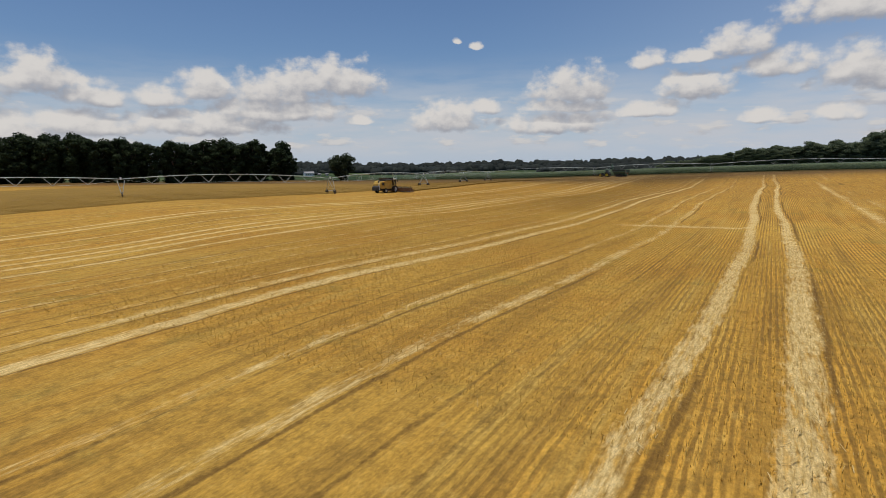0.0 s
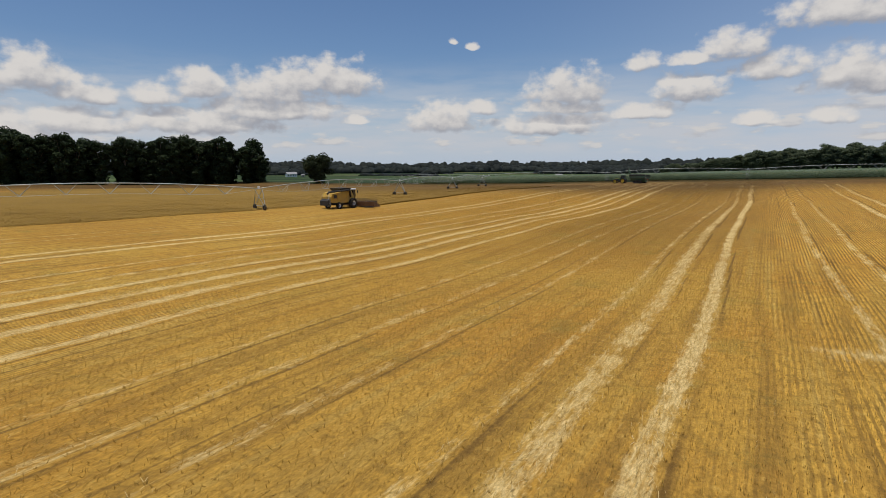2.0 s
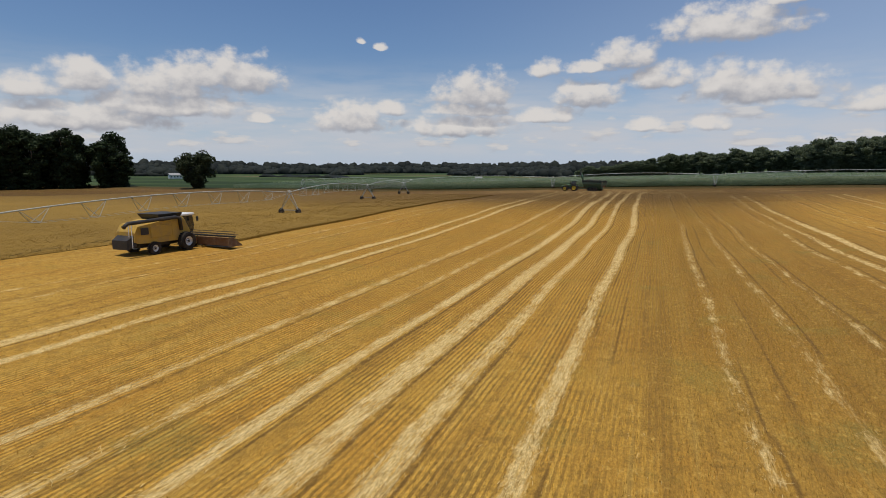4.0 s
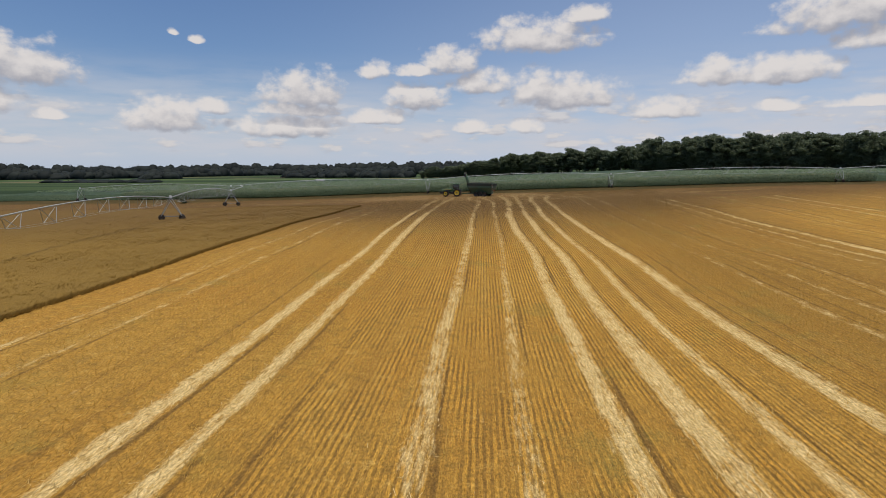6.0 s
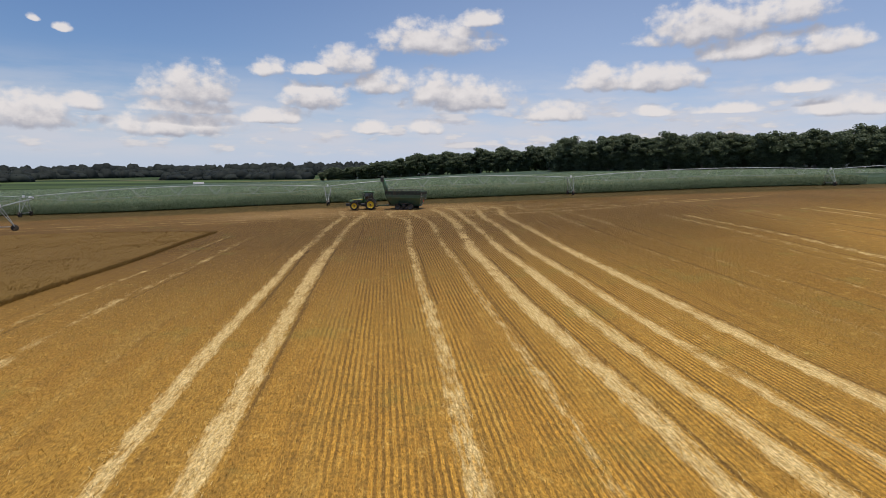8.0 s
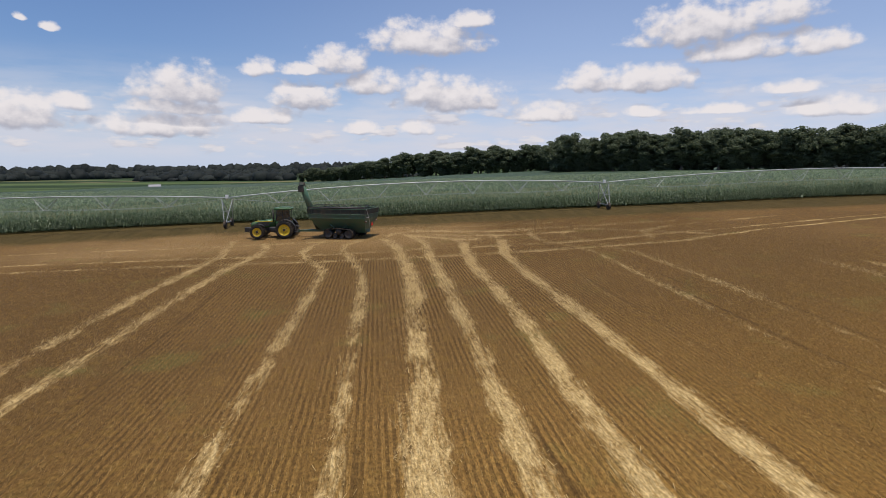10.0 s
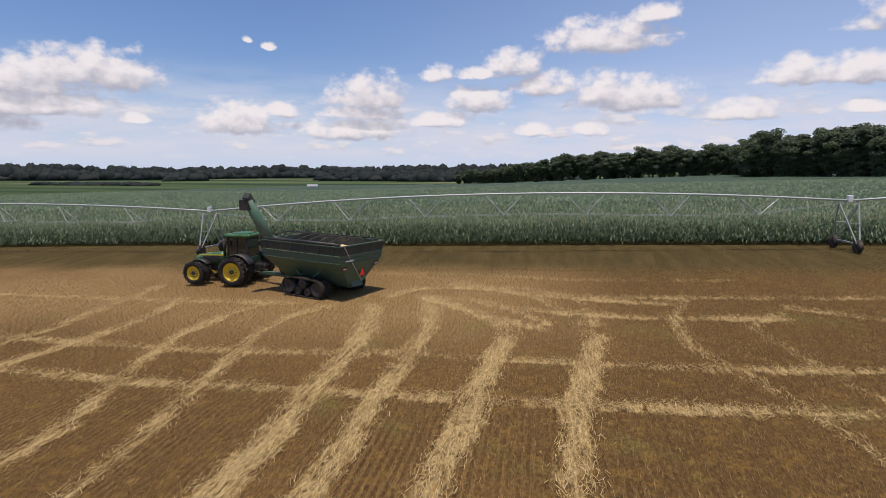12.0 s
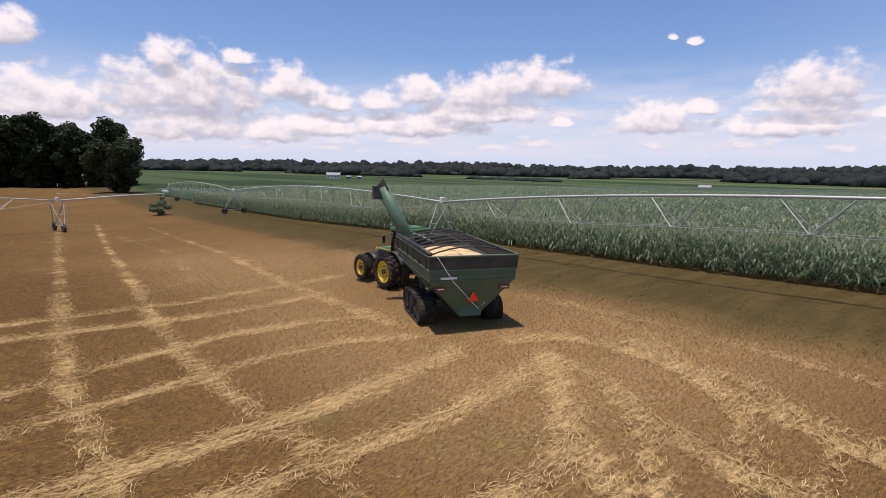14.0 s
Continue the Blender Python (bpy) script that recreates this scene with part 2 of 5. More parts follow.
# tracks across the headland
CROSSINGS = [
    ([(-70, -8.5), (-23.4, -11.5), (-3.2, -12.8), (3, -13.1), (10, -12.9)], 0.5, 0.7), ([(9, -12.9), (20, -13.0), (32, -12.6), (37.5, -12.2), (41, -10.6), (49, -7.3), (75, -2)], 0.42, 0.95),
    ([(-70, -3.7), (-36, -6.8), (-13, -8.4), (-4, -9.2), (6, -9.2), (13, -8.7)], 0.5, 0.7), ([(13, -8.9), (24, -9.5), (30, -9.1), (36.3, -7.6), (52, -4), (80, 1)], 0.38, 0.8),
    ([(-60, 1.5), (-43, 0.8), (-25, 0.7), (-9.3, -0.7), (3.5, -0.9)], 0.5, 0.65), ([(-50, -4.0), (-26, -3.0), (-14, -5), (-10, -9)], 0.4, 0.4),
    ([(26.3, -32), (27.0, -16), (26.2, -12), (24.2, -6.7), (24.5, -2.3), (26, 1.5)], 0.36, 0.6), ([(30.6, -32), (30.2, -16.5), (28.5, -10), (27.6, -3.7), (31, 0.2)], 0.36, 0.6),
]
# turning loops behind the cart
LOOPS = [
    ([(10.6, 1.2), (13.4, 0.8), (15.6, -0.7), (17.3, -1.4), (19, -1.9), (23, -2.6), (30, -2)], 0.5, 0.8), ([(8.7, 1.3), (9.7, 3.3), (12.3, 3.8), (14.8, 3.4), (17.1, 2.4), (20.2, 1.3), (25, 0.4)], 0.5, 0.8),
    ([(11.7, 4.8), (14.5, 4.1), (17.1, 3.9), (19.5, 1.8), (20.3, 0.1), (20.6, -4)], 0.42, 0.7), ([(18.6, 2.8), (21.1, 2.0), (25.7, 2.1), (29.3, 2.4), (45, 3.5)], 0.5, 0.7),
    ([(3.7, 7.4), (9.5, 7.8), (13.6, 7.7), (16.9, 7.3), (19.7, 6.7), (30, 7)], 0.4, 0.55), ([(14.6, -1.8), (15.1, -2.6), (16.4, -3.8), (17.9, -4.9)], 0.5, 0.8), ([(15.6, -0.6), (16.1, -1.3), (18.3, -4.0)], 0.4, 0.7),
    ([(31, 0.2), (36, -3), (42, -9)], 0.5, 0.7), ([(35, -10), (37, -4), (44, 0), (60, 3)], 0.5, 0.6),
]
TURNS = [([xy(*p) for p in points], half, power) for points, half, power in RUNS + CROSSINGS + LOOPS]


def wobble(x, y, scale, seed):
    """Cheap smooth noise between -1 and 1."""
    a = np.sin(x * scale + seed) * np.cos(y * scale * 1.31 + 2.1 * seed)
    b = np.sin((x * 0.62 - y * 0.79) * scale * 2.3 + 1.7 * seed) * np.cos((x * 0.79 + y * 0.62) * scale * 1.9 - seed)
    return 0.6 * a + 0.4 * b


def centre_of(s0, k, r):
    """Where a wheel track or furrow runs; they sway together."""
    sway = SWAY_WHEAT if s0 < 0 else SWAY_MIDDLE if s0 < 7 else SWAY_S
    return s0 + np.interp(r, SWAY_R, sway) + 0.08 * np.sin(r * 0.045 + k * 1.9) + 0.07 * np.sin(r * 0.21 + k)


def shade_and_furrows(x, y):
    """Stubble shadow painted as soil along one side of each wheel track, and furrows."""
    x, y = np.asarray(x, float), np.asarray(y, float)
    s, r = x * V[0] + y * V[1], x * U[0] + y * U[1]
    found = np.zeros_like(s)
    for k, (s0, half, power, end) in enumerate(BANDS):
        off = np.abs(s - centre_of(s0, k, r) - half * 1.05 - 0.10)
        found = np.maximum(found, (0.45 + 0.55 * power) * smooth(off, 0.20, 0.06) * smooth(r, end + 3, end - 3) * smooth(wobble(x, y, 0.11, k + 3.0), -0.55, 0.1))
    for k, s0 in enumerate(FURROWS):
        off = np.abs(s - centre_of(s0, k, r))
        found = np.maximum(found, 0.75 * smooth(off, 0.20, 0.06) * smooth(r, -17, -25) * smooth(wobble(x, y, 0.08, k + 9.0), -0.5, 0.2))
    return found


def tracks(x, y):
    """How far the straw is rolled flat at a place, 0 to 1."""
    x, y = np.asarray(x, float), np.asarray(y, float)
    s, r = x * V[0] + y * V[1], x * U[0] + y * U[1]
    found = np.zeros_like(s)
    for k, (s0, half, power, end) in enumerate(BANDS):
        mid, narrow = centre_of(s0, k, r), half < 0.5
        half = half * (0.85 + 0.15 * np.sin(r * 0.031 + 2.3 * k))
        off = np.abs(s - mid) / half
        power = power * (1 - 0.35 * smooth(r, -105, -70) * (s0 > 24)) * (0.85 + 0.15 * wobble(x, y, 0.19, k + 0.5)) * (0.78 + 0.35 * wobble(x, y, 1.1, k + 2.0) if narrow else 1.0)
        found = np.maximum(found, power * smooth(off, 1.7, 0.3) * smooth(r, end + 5, end - 3))
    bar = smooth(np.abs(r + 200.5 + 0.5 * np.sin(s * 0.4)), 1.3, 0.4) * smooth(s, 49, 52) * smooth(s, 68, 62)
    found = np.maximum(found, 0.95 * bar)
    near = np.flatnonzero((r > -54) & (r < 14) & (np.abs(s) < 85))
    px, py = x.ravel()[near], y.ravel()[near]
    part_of = found.ravel()[near]
    for k, (points, half, power) in enumerate(TURNS):
        way = np.full(len(near), 1e9)
        for (ax, ay), (bx, by) in zip(points, points[1:]):
            dx, dy = bx - ax, by - ay
            t = np.clip(((px - ax) * dx + (py - ay) * dy) / (dx * dx + dy * dy), 0, 1)
            way = np.minimum(way, np.hypot(px - ax - t * dx, py - ay - t * dy))
        way = way + 0.14 * wobble(px, py, 0.55, k + 1.0) + 0.12 * wobble(px, py, 1.9, k + 2.0)
        part_of = np.maximum(part_of, (0.74 + 0.26 * wobble(px, py, 0.4, k + 4.0)) * power * smooth(way / half, 1.5, 0.25))
    flat = found.ravel().copy()
    flat[near] = part_of
    return flat.reshape(s.shape)


def in_wheat(s, r):
    """Whether standing wheat grows there; the strip behind the combine is cut."""
    return (s < WHEAT_S) & (r < WHEAT_R + np.clip(0.3 * (WHEAT_S - s), 0, 6)) & (s > -175) & ~((s > -32.6) & (r < -141.8))


# ---------------------------------------------------------------- helpers for meshes
def mesh_of(name, verts, faces, material, smooth_shade=False):
    me = bpy.data.meshes.new(name)
    verts, faces = np.asarray(verts, np.float32), np.asarray(faces, np.int32)
    me.vertices.add(len(verts))
    me.vertices.foreach_set("co", verts.ravel())
    k = faces.shape[1]
    me.loops.add(faces.size)
    me.loops.foreach_set("vertex_index", faces.ravel())
    me.polygons.add(len(faces))
    me.polygons.foreach_set("loop_start", np.arange(0, faces.size, k, dtype=np.int32))
    me.polygons.foreach_set("use_smooth", np.full(len(faces), smooth_shade))
    me.update(calc_edges=True)
    me.materials.append(material)
    return me


def part(name, bm, material, parent=None, label="", smooth_shade=False):
    me = bpy.data.meshes.new(name)
    bmesh.ops.recalc_face_normals(bm, faces=bm.faces)
    for f in bm.faces:
        f.smooth = smooth_shade
    bm.to_mesh(me)
    bm.free()
    me.materials.append(material)
    ob = new(name, me)
    ob.parent = parent
    if label:
        ob["label"] = label
    return ob


def again(name, ob, m, parent):
    """Another part on the same mesh."""
    o = new(name, ob.data)
    o.parent = parent
    o.matrix_basis = m
    return o


def box(bm, size, at=(0, 0, 0), turn=(0, 0, 0), bevel=0.0, taper=None):
    m = pose(*at, *turn)
    made = bmesh.ops.create_cube(bm, size=1.0, matrix=m @ Matrix.Diagonal((*size, 1)))
    if taper:
        for v in made["verts"]:
            p = m.inverted() @ v.co
            if p.z > 0:
                v.co = m @ Vector((p.x * taper[0], p.y * taper[1], p.z))
    if bevel:
        edges = list({e for v in made["verts"] for e in v.link_edges})
        bmesh.ops.bevel(bm, geom=edges, offset=bevel, segments=2, affect="EDGES", profile=0.5)
    return bm


def rod(bm, a, b, r1, r2=None, sides=8):
    a, b = Vector(a), Vector(b)
    m = Matrix.Translation((a + b) / 2) @ (b - a).to_track_quat("Z", "Y").to_matrix().to_4x4()
    bmesh.ops.create_cone(bm, cap_ends=True, segments=sides, radius1=r1, radius2=r1 if r2 is None else r2, depth=(b - a).length, matrix=m)
    return bm


def spin(bm, profile, axis="Y", sides=32, at=(0, 0, 0), caps=True):
    """A body turned round an axis from (radius, along) points."""
    rings = []
    for radius, along in profile:
        ring = []
        for k in range(sides):
            a = 2 * math.pi * k / sides
            c, d = radius * math.cos(a), radius * math.sin(a)
            ring.append(bm.verts.new(Vector((c, along, d) if axis == "Y" else (c, d, along)) + Vector(at)))
        rings.append(ring)
    for one, two in zip(rings, rings[1:]):
        for k in range(sides):
            bm.faces.new((one[k], one[(k + 1) % sides], two[(k + 1) % sides], two[k]))
    if caps and profile[0][0] > 0.001:
        bm.faces.new(rings[0])
    if caps and profile[-1][0] > 0.001:
        bm.faces.new(rings[-1][::-1])
    return bm


def loft(bm, sections, closed=True):
    """Skin over sections, each a list of points of the same number."""
    rings = [[bm.verts.new(p) for p in ring] for ring in sections]
    n = len(rings[0])
    for one, two in zip(rings, rings[1:]):
        for k in range(n if closed else n - 1):
            bm.faces.new((one[k], one[(k + 1) % n], two[(k + 1) % n], two[k]))
    if closed:
        bm.faces.new(rings[0][::-1])
        bm.faces.new(rings[-1])
    return bm


def tube_along(bm, points, radius, sides=8):
    points = [Vector(p) for p in points]
    rings = []
    for k, p in enumerate(points):
        d = (points[min(k + 1, len(points) - 1)] - points[max(k - 1, 0)]).normalized()
        side = d.cross(Vector((0, 0, 1)))
        side = side.normalized() if side.length > 0.01 else Vector((1, 0, 0))
        up = side.cross(d)
        rings.append([p + radius * (math.cos(a) * side + math.sin(a) * up) for a in (2 * math.pi * i / sides for i in range(sides))])
    return loft(bm, rings)


# ---------------------------------------------------------------- materials
def surface(name, build, rough=0.7, metal=0.0):
    mat = bpy.data.materials.new(name)
    mat.use_nodes = True
    n = Nodes(mat.node_tree)
    bsdf = mat.node_tree.nodes.new("ShaderNodeBsdfPrincipled")
    end = mat.node_tree.nodes.new("ShaderNodeOutputMaterial")
    mat.node_tree.links.new(bsdf.outputs[0], end.inputs[0])
    bsdf.inputs["Roughness"].default_value, bsdf.inputs["Metallic"].default_value = rough, metal
    bsdf.inputs["Specular IOR Level"].default_value = 0.06 if rough > 0.8 else 0.2 if rough >= 0.55 else 0.45
    colour, bump = build(n, bsdf)
    if hasattr(colour, "is_output"):
        mat.node_tree.links.new(colour, bsdf.inputs["Base Color"])
    else:
        bsdf.inputs["Base Color"].default_value = (*colour, 1)
    if bump is not None:
        height, strength, far = bump
        node = mat.node_tree.nodes.new("ShaderNodeBump")
        node.inputs["Strength"].default_value, node.inputs["Distance"].default_value = strength, far
        mat.node_tree.links.new(height, node.inputs["Height"])
        mat.node_tree.links.new(node.outputs[0], bsdf.inputs["Normal"])
    return mat


def place(n):
    return n.add("ShaderNodeNewGeometry")


def paint(name, colour, rough=0.35, metal=0.0, dirt=0.35, dust=(0.30, 0.23, 0.14)):
    """Painted metal under a film of field dust."""
    def build(n, bsdf):
        p = n.add("ShaderNodeTexCoord", out=3)
        grime = n.step(n.noise(p, 1.3, 6.0, 0.65), 0.40, 0.78, 0.0, dirt)
        fine = n.noise(p, 22.0, 3.0)
        tone = n.mix(n.math("MULTIPLY", fine, 0.25), colour, [c * 0.72 for c in colour])
        n.tree.links.new(n.math("MULTIPLY_ADD", grime, 0.8, rough, clamp=True), bsdf.inputs["Roughness"])
        return n.mix(grime, tone, dust), None
    return surface(name, build, rough, metal)


def build_ground(n, bsdf):
    p = place(n)
    across = n.vec("DOT_PRODUCT", p, (*V, 0), out=1)
    along = n.vec("DOT_PRODUCT", p, (*U, 0), out=1)
    flat = n.add("ShaderNodeAttribute", out=2)
    flat.node.attribute_name = "track"
    strip = n.add("ShaderNodeAttribute", out=2)
    strip.node.attribute_name = "grass"
    field = n.add("ShaderNodeAttribute", out=2)
    field.node.attribute_name = "field"
    drawn = n.add("ShaderNodeCombineXYZ", i_0=across, i_1=n.math("MULTIPLY", along, 0.16))
    grain = n.noise(drawn, 9.0, 5.0, 0.65)
    fine = n.noise(p, 26.0, 4.0, 0.7)
    patch = n.noise(p, 0.075, 5.0, 0.6)
    big = n.noise(drawn, 0.32, 4.0, 0.55)
    wander = n.math("MULTIPLY_ADD", n.math("SUBTRACT", n.noise(p, 0.8, 3.0), 0.5), 0.14, across)
    row = n.math("SINE", n.math("MULTIPLY", wander, 2 * math.pi / DRILL))
    row = n.step(n.math("MULTIPLY_ADD", row, 0.5, n.math("MULTIPLY_ADD", grain, 0.5, 0.25)), 0.12, 0.72)
    open_rows = n.math("MAXIMUM", n.step(n.math("ADD", across, n.step(along, -240.0, -215.0, -12.0, 0.0)), 46.0, 52.0), n.math("MULTIPLY", n.step(across, -5.0, -2.5), n.step(across, 27.0, 17.0)))
    weak = n.math("MULTIPLY", n.step(n.noise(drawn, 0.8, 4.0, 0.6), 0.36, 0.58, 0.05, 1.0), n.math("MULTIPLY", n.step(along, -9.0, -18.0), n.math("MULTIPLY_ADD", open_rows, n.step(along, -200.0, -90.0, 0.6, 0.78), 0.08)))
    row = n.math("MULTIPLY_ADD", n.math("SUBTRACT", row, 0.5), weak, 0.5)
    stubble = n.mix(n.step(patch, 0.36, 0.66), STUBBLE[0], STUBBLE[1])
    stubble = n.mix(n.step(big, 0.42, 0.66, 0.0, 0.6), stubble, STUBBLE[2])
    streak = n.noise(n.add("ShaderNodeCombineXYZ", i_0=n.math("MULTIPLY", across, 0.9), i_1=n.math("MULTIPLY", along, 0.035)), 1.0, 5.0, 0.62)
    stubble = n.mix(n.step(streak, 0.38, 0.49, 0.6, 0.0), stubble, (0.34, 0.19, 0.04))
    stubble = n.mix(n.step(streak, 0.53, 0.66, 0.0, 0.6), stubble, (0.68, 0.46, 0.115))
    blotch = n.noise(p, 0.021, 4.0, 0.6)
    stubble = n.mix(n.step(blotch, 0.50, 0.66, 0.0, 0.5), stubble, (0.47, 0.235, 0.036))
    stubble = n.mix(n.step(along, -195.0, -125.0, 0.0, 0.5), stubble, (0.48, 0.24, 0.040))
    # a cloud's shade painted in: stubble, soil and straw darken towards the headland
    cloud_shade = n.step(n.math("MULTIPLY_ADD", across, -0.35, along), -98.0, -30.0)
    stubble = n.mix(cloud_shade, stubble, n.mix(n.step(patch, 0.4, 0.6), (0.152, 0.087, 0.031), (0.192, 0.110, 0.039)))
    # two zones mixed towards near-black: left headland, and right of the middle
    darkened = n.math("MAXIMUM", n.math("MULTIPLY", n.math("MULTIPLY", n.step(across, 10.0, -14.0), cloud_shade), n.step(along, -9.0, -16.0)), n.math("MULTIPLY", n.step(across, 14.0, 27.0), n.math("MULTIPLY", n.step(across, 53.0, 44.0), n.step(along, -190.0, -150.0))))
    # sunlit ground round the tractor painted in as a paler, straw-littered tone
    sunlit_litter = n.math("MULTIPLY", n.step(along, -11.0, -2.0), n.math("MULTIPLY", n.step(across, 25.0, 13.0), n.step(across, -42.0, -12.0)))
    stubble = n.mix(n.math("MULTIPLY", sunlit_litter, n.step(patch, 0.3, 0.6, 0.55, 1.0)), stubble, (0.40, 0.26, 0.115))
    stubble = n.mix(n.math("MULTIPLY", darkened, 0.34), stubble, (0.06, 0.03, 0.008))
    soil = n.mix(fine, (0.075, 0.041, 0.013), (0.18, 0.10, 0.03))
    soil = n.mix(cloud_shade, soil, n.mix(fine, (0.038, 0.021, 0.008), (0.085, 0.048, 0.017)))
    ground_tone = n.mix(n.math("MULTIPLY_ADD", row, 0.78, n.math("MULTIPLY_ADD", grain, 0.7, -0.20), clamp=True), soil, stubble)
    clod = n.noise(p, 1.7, 6.0, 0.68)
    ground_tone = n.mix(n.step(clod, 0.36, 0.51, 0.5, 0.0), ground_tone, (0.20, 0.118, 0.03))
    ground_tone = n.mix(n.math("MULTIPLY", n.step(clod, 0.55, 0.72, 0.0, 0.45), n.math("MULTIPLY_ADD", cloud_shade, -0.7, 1.0)), ground_tone, (0.60, 0.40, 0.11))
    weeds = n.math("MULTIPLY", n.step(n.noise(p, 0.22, 5.0, 0.62), 0.56, 0.70, 0.0, 0.5), n.step(fine, 0.4, 0.6))
    ground_tone = n.mix(weeds, ground_tone, (0.16, 0.17, 0.045))
    straw = n.mix(n.step(grain, 0.3, 0.68), (0.46, 0.31, 0.10), (0.80, 0.61, 0.28))
    straw = n.mix(n.step(fine, 0.42, 0.66, 0.0, 0.45), straw, (0.30, 0.20, 0.08))
    straw = n.mix(n.math("MULTIPLY", cloud_shade, 0.75), straw, n.mix(n.step(grain, 0.3, 0.7), (0.27, 0.18, 0.07), (0.50, 0.355, 0.155)))
    ragged = n.math("ADD", flat, n.math("MULTIPLY", n.math("SUBTRACT", n.noise(drawn, 4.0, 5.0, 0.7), 0.5), 2.1))
    ragged = n.math("ADD", ragged, n.math("MULTIPLY", n.math("SUBTRACT", n.noise(p, 0.5, 4.0, 0.6), 0.5), 0.9))
    shade_furrow = n.add("ShaderNodeAttribute", out=2)
    shade_furrow.node.attribute_name = "shade_furrow"
    ground_tone = n.mix(n.step(n.math("MULTIPLY_ADD", n.math("SUBTRACT", n.noise(p, 2.6, 4.0, 0.7), 0.5), 1.1, shade_furrow), 0.30, 0.85, 0.0, 0.75), ground_tone, soil)
    tone = n.mix(n.step(ragged, 0.28, 0.95, 0.0, 0.92), ground_tone, straw)
    chop = n.noise(n.add("ShaderNodeCombineXYZ", i_0=across, i_1=n.math("MULTIPLY", along, 0.45)), 13.0, 3.0, 0.6)
    grey = n.step(chop, 0.32, 0.68, 0.72, 1.34)
    grey = n.math("MULTIPLY_ADD", n.math("SUBTRACT", grey, 1.0), n.step(along, -190.0, -110.0, 0.5, 1.0), 1.0)
    tone = n.mix(1.0, tone, n.add("ShaderNodeCombineXYZ", i_0=grey, i_1=grey, i_2=grey), "MULTIPLY")
    turf = n.mix(n.step(n.noise(drawn, 1.1, 5.0, 0.6), 0.35, 0.7), (0.066, 0.046, 0.016), (0.105, 0.072, 0.026))
    turf = n.mix(n.step(fine, 0.45, 0.65, 0.0, 0.5), turf, (0.06, 0.055, 0.018))
    tone = n.mix(strip, tone, turf)
    strips = n.noise(n.add("ShaderNodeCombineXYZ", i_0=n.math("MULTIPLY", across, 0.0011), i_1=n.math("MULTIPLY", along, 0.0095)), 1.0, 2.0)
    # the crops' own shadowing is darkened into these flat far-field greens
    crops = n.mix(n.step(strips, 0.44, 0.47), (0.026, 0.044, 0.018), (0.050, 0.076, 0.028))
    crops = n.mix(n.step(strips, 0.56, 0.585), crops, (0.085, 0.118, 0.042))
    crops = n.mix(n.step(n.noise(n.vec("MULTIPLY", p, (0.4, 1.4, 1)), 0.006, 3.0), 0.60, 0.63), crops, (0.17, 0.14, 0.075))
    tone = n.mix(field, tone, crops)
    high = n.math("ADD", n.math("MULTIPLY", row, 0.6), n.math("ADD", grain, n.math("MULTIPLY", fine, 0.5)))
    return tone, (high, 0.7, 0.09)


DRILL = 0.25                                      # between the drill rows
STUBBLE = [(0.72, 0.42, 0.072), (0.64, 0.335, 0.052), (0.62, 0.385, 0.076)]
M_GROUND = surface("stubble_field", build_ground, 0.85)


def island_tones(name, tones, rough=0.75, spread=0.35, shade_tones=None):
    """Plant matter: every blade, leaf or straw takes its own tone."""
    def build(n, bsdf):
        geo = n.tree.nodes.new("ShaderNodeNewGeometry")
        pick = geo.outputs["Random Per Island"]
        ramp = n.tree.nodes.new("ShaderNodeValToRGB")
        ramp.color_ramp.elements[0].color, ramp.color_ramp.elements[1].color = (*tones[0], 1), (*tones[-1], 1)
        for k, tone in enumerate(tones[1:-1], 1):
            ramp.color_ramp.elements.new(k / (len(tones) - 1)).color = (*tone, 1)
        n.tree.links.new(pick, ramp.inputs[0])
        drift = n.noise(geo.outputs["Position"], 0.11, 3.0)
        tone = n.mix(n.step(drift, 0.35, 0.7, 0.0, spread), ramp.outputs[0], [c * 0.62 for c in tones[len(tones) // 2]])
        # cloud shade put into the blade colour towards the headland
        if shade_tones:
            along = n.vec("DOT_PRODUCT", geo.outputs["Position"], (*U, 0), out=1)
            across = n.vec("DOT_PRODUCT", geo.outputs["Position"], (*V, 0), out=1)
            tone = n.mix(n.step(across, 14.0, 30.0, 0.0, 0.25), tone, (0.06, 0.03, 0.008))
            tone = n.mix(n.step(n.math("MULTIPLY_ADD", across, -0.35, along), -98.0, -30.0), tone, n.mix(pick, shade_tones[0], shade_tones[1]))
        return tone, None
    return surface(name, build, rough)


def leaf_material(name, tones, glow=0.35, rough=0.5, spread=0.35, shade_tones=None):
    """Leaves that let a part of the light through."""
    mat = island_tones(name, tones, rough, spread=spread, shade_tones=shade_tones)
    tree = mat.node_tree
    bsdf = next(x for x in tree.nodes if x.type == "BSDF_PRINCIPLED")
    end = next(x for x in tree.nodes if x.type == "OUTPUT_MATERIAL")
    thin = tree.nodes.new("ShaderNodeBsdfTranslucent")
    both = tree.nodes.new("ShaderNodeMixShader")
    both.inputs[0].default_value = glow
    tree.links.new(bsdf.inputs["Base Color"].links[0].from_socket, thin.inputs[0])
    tree.links.new(bsdf.outputs[0], both.inputs[1])
    tree.links.new(thin.outputs[0], both.inputs[2])
    tree.links.new(both.outputs[0], end.inputs[0])
    return mat


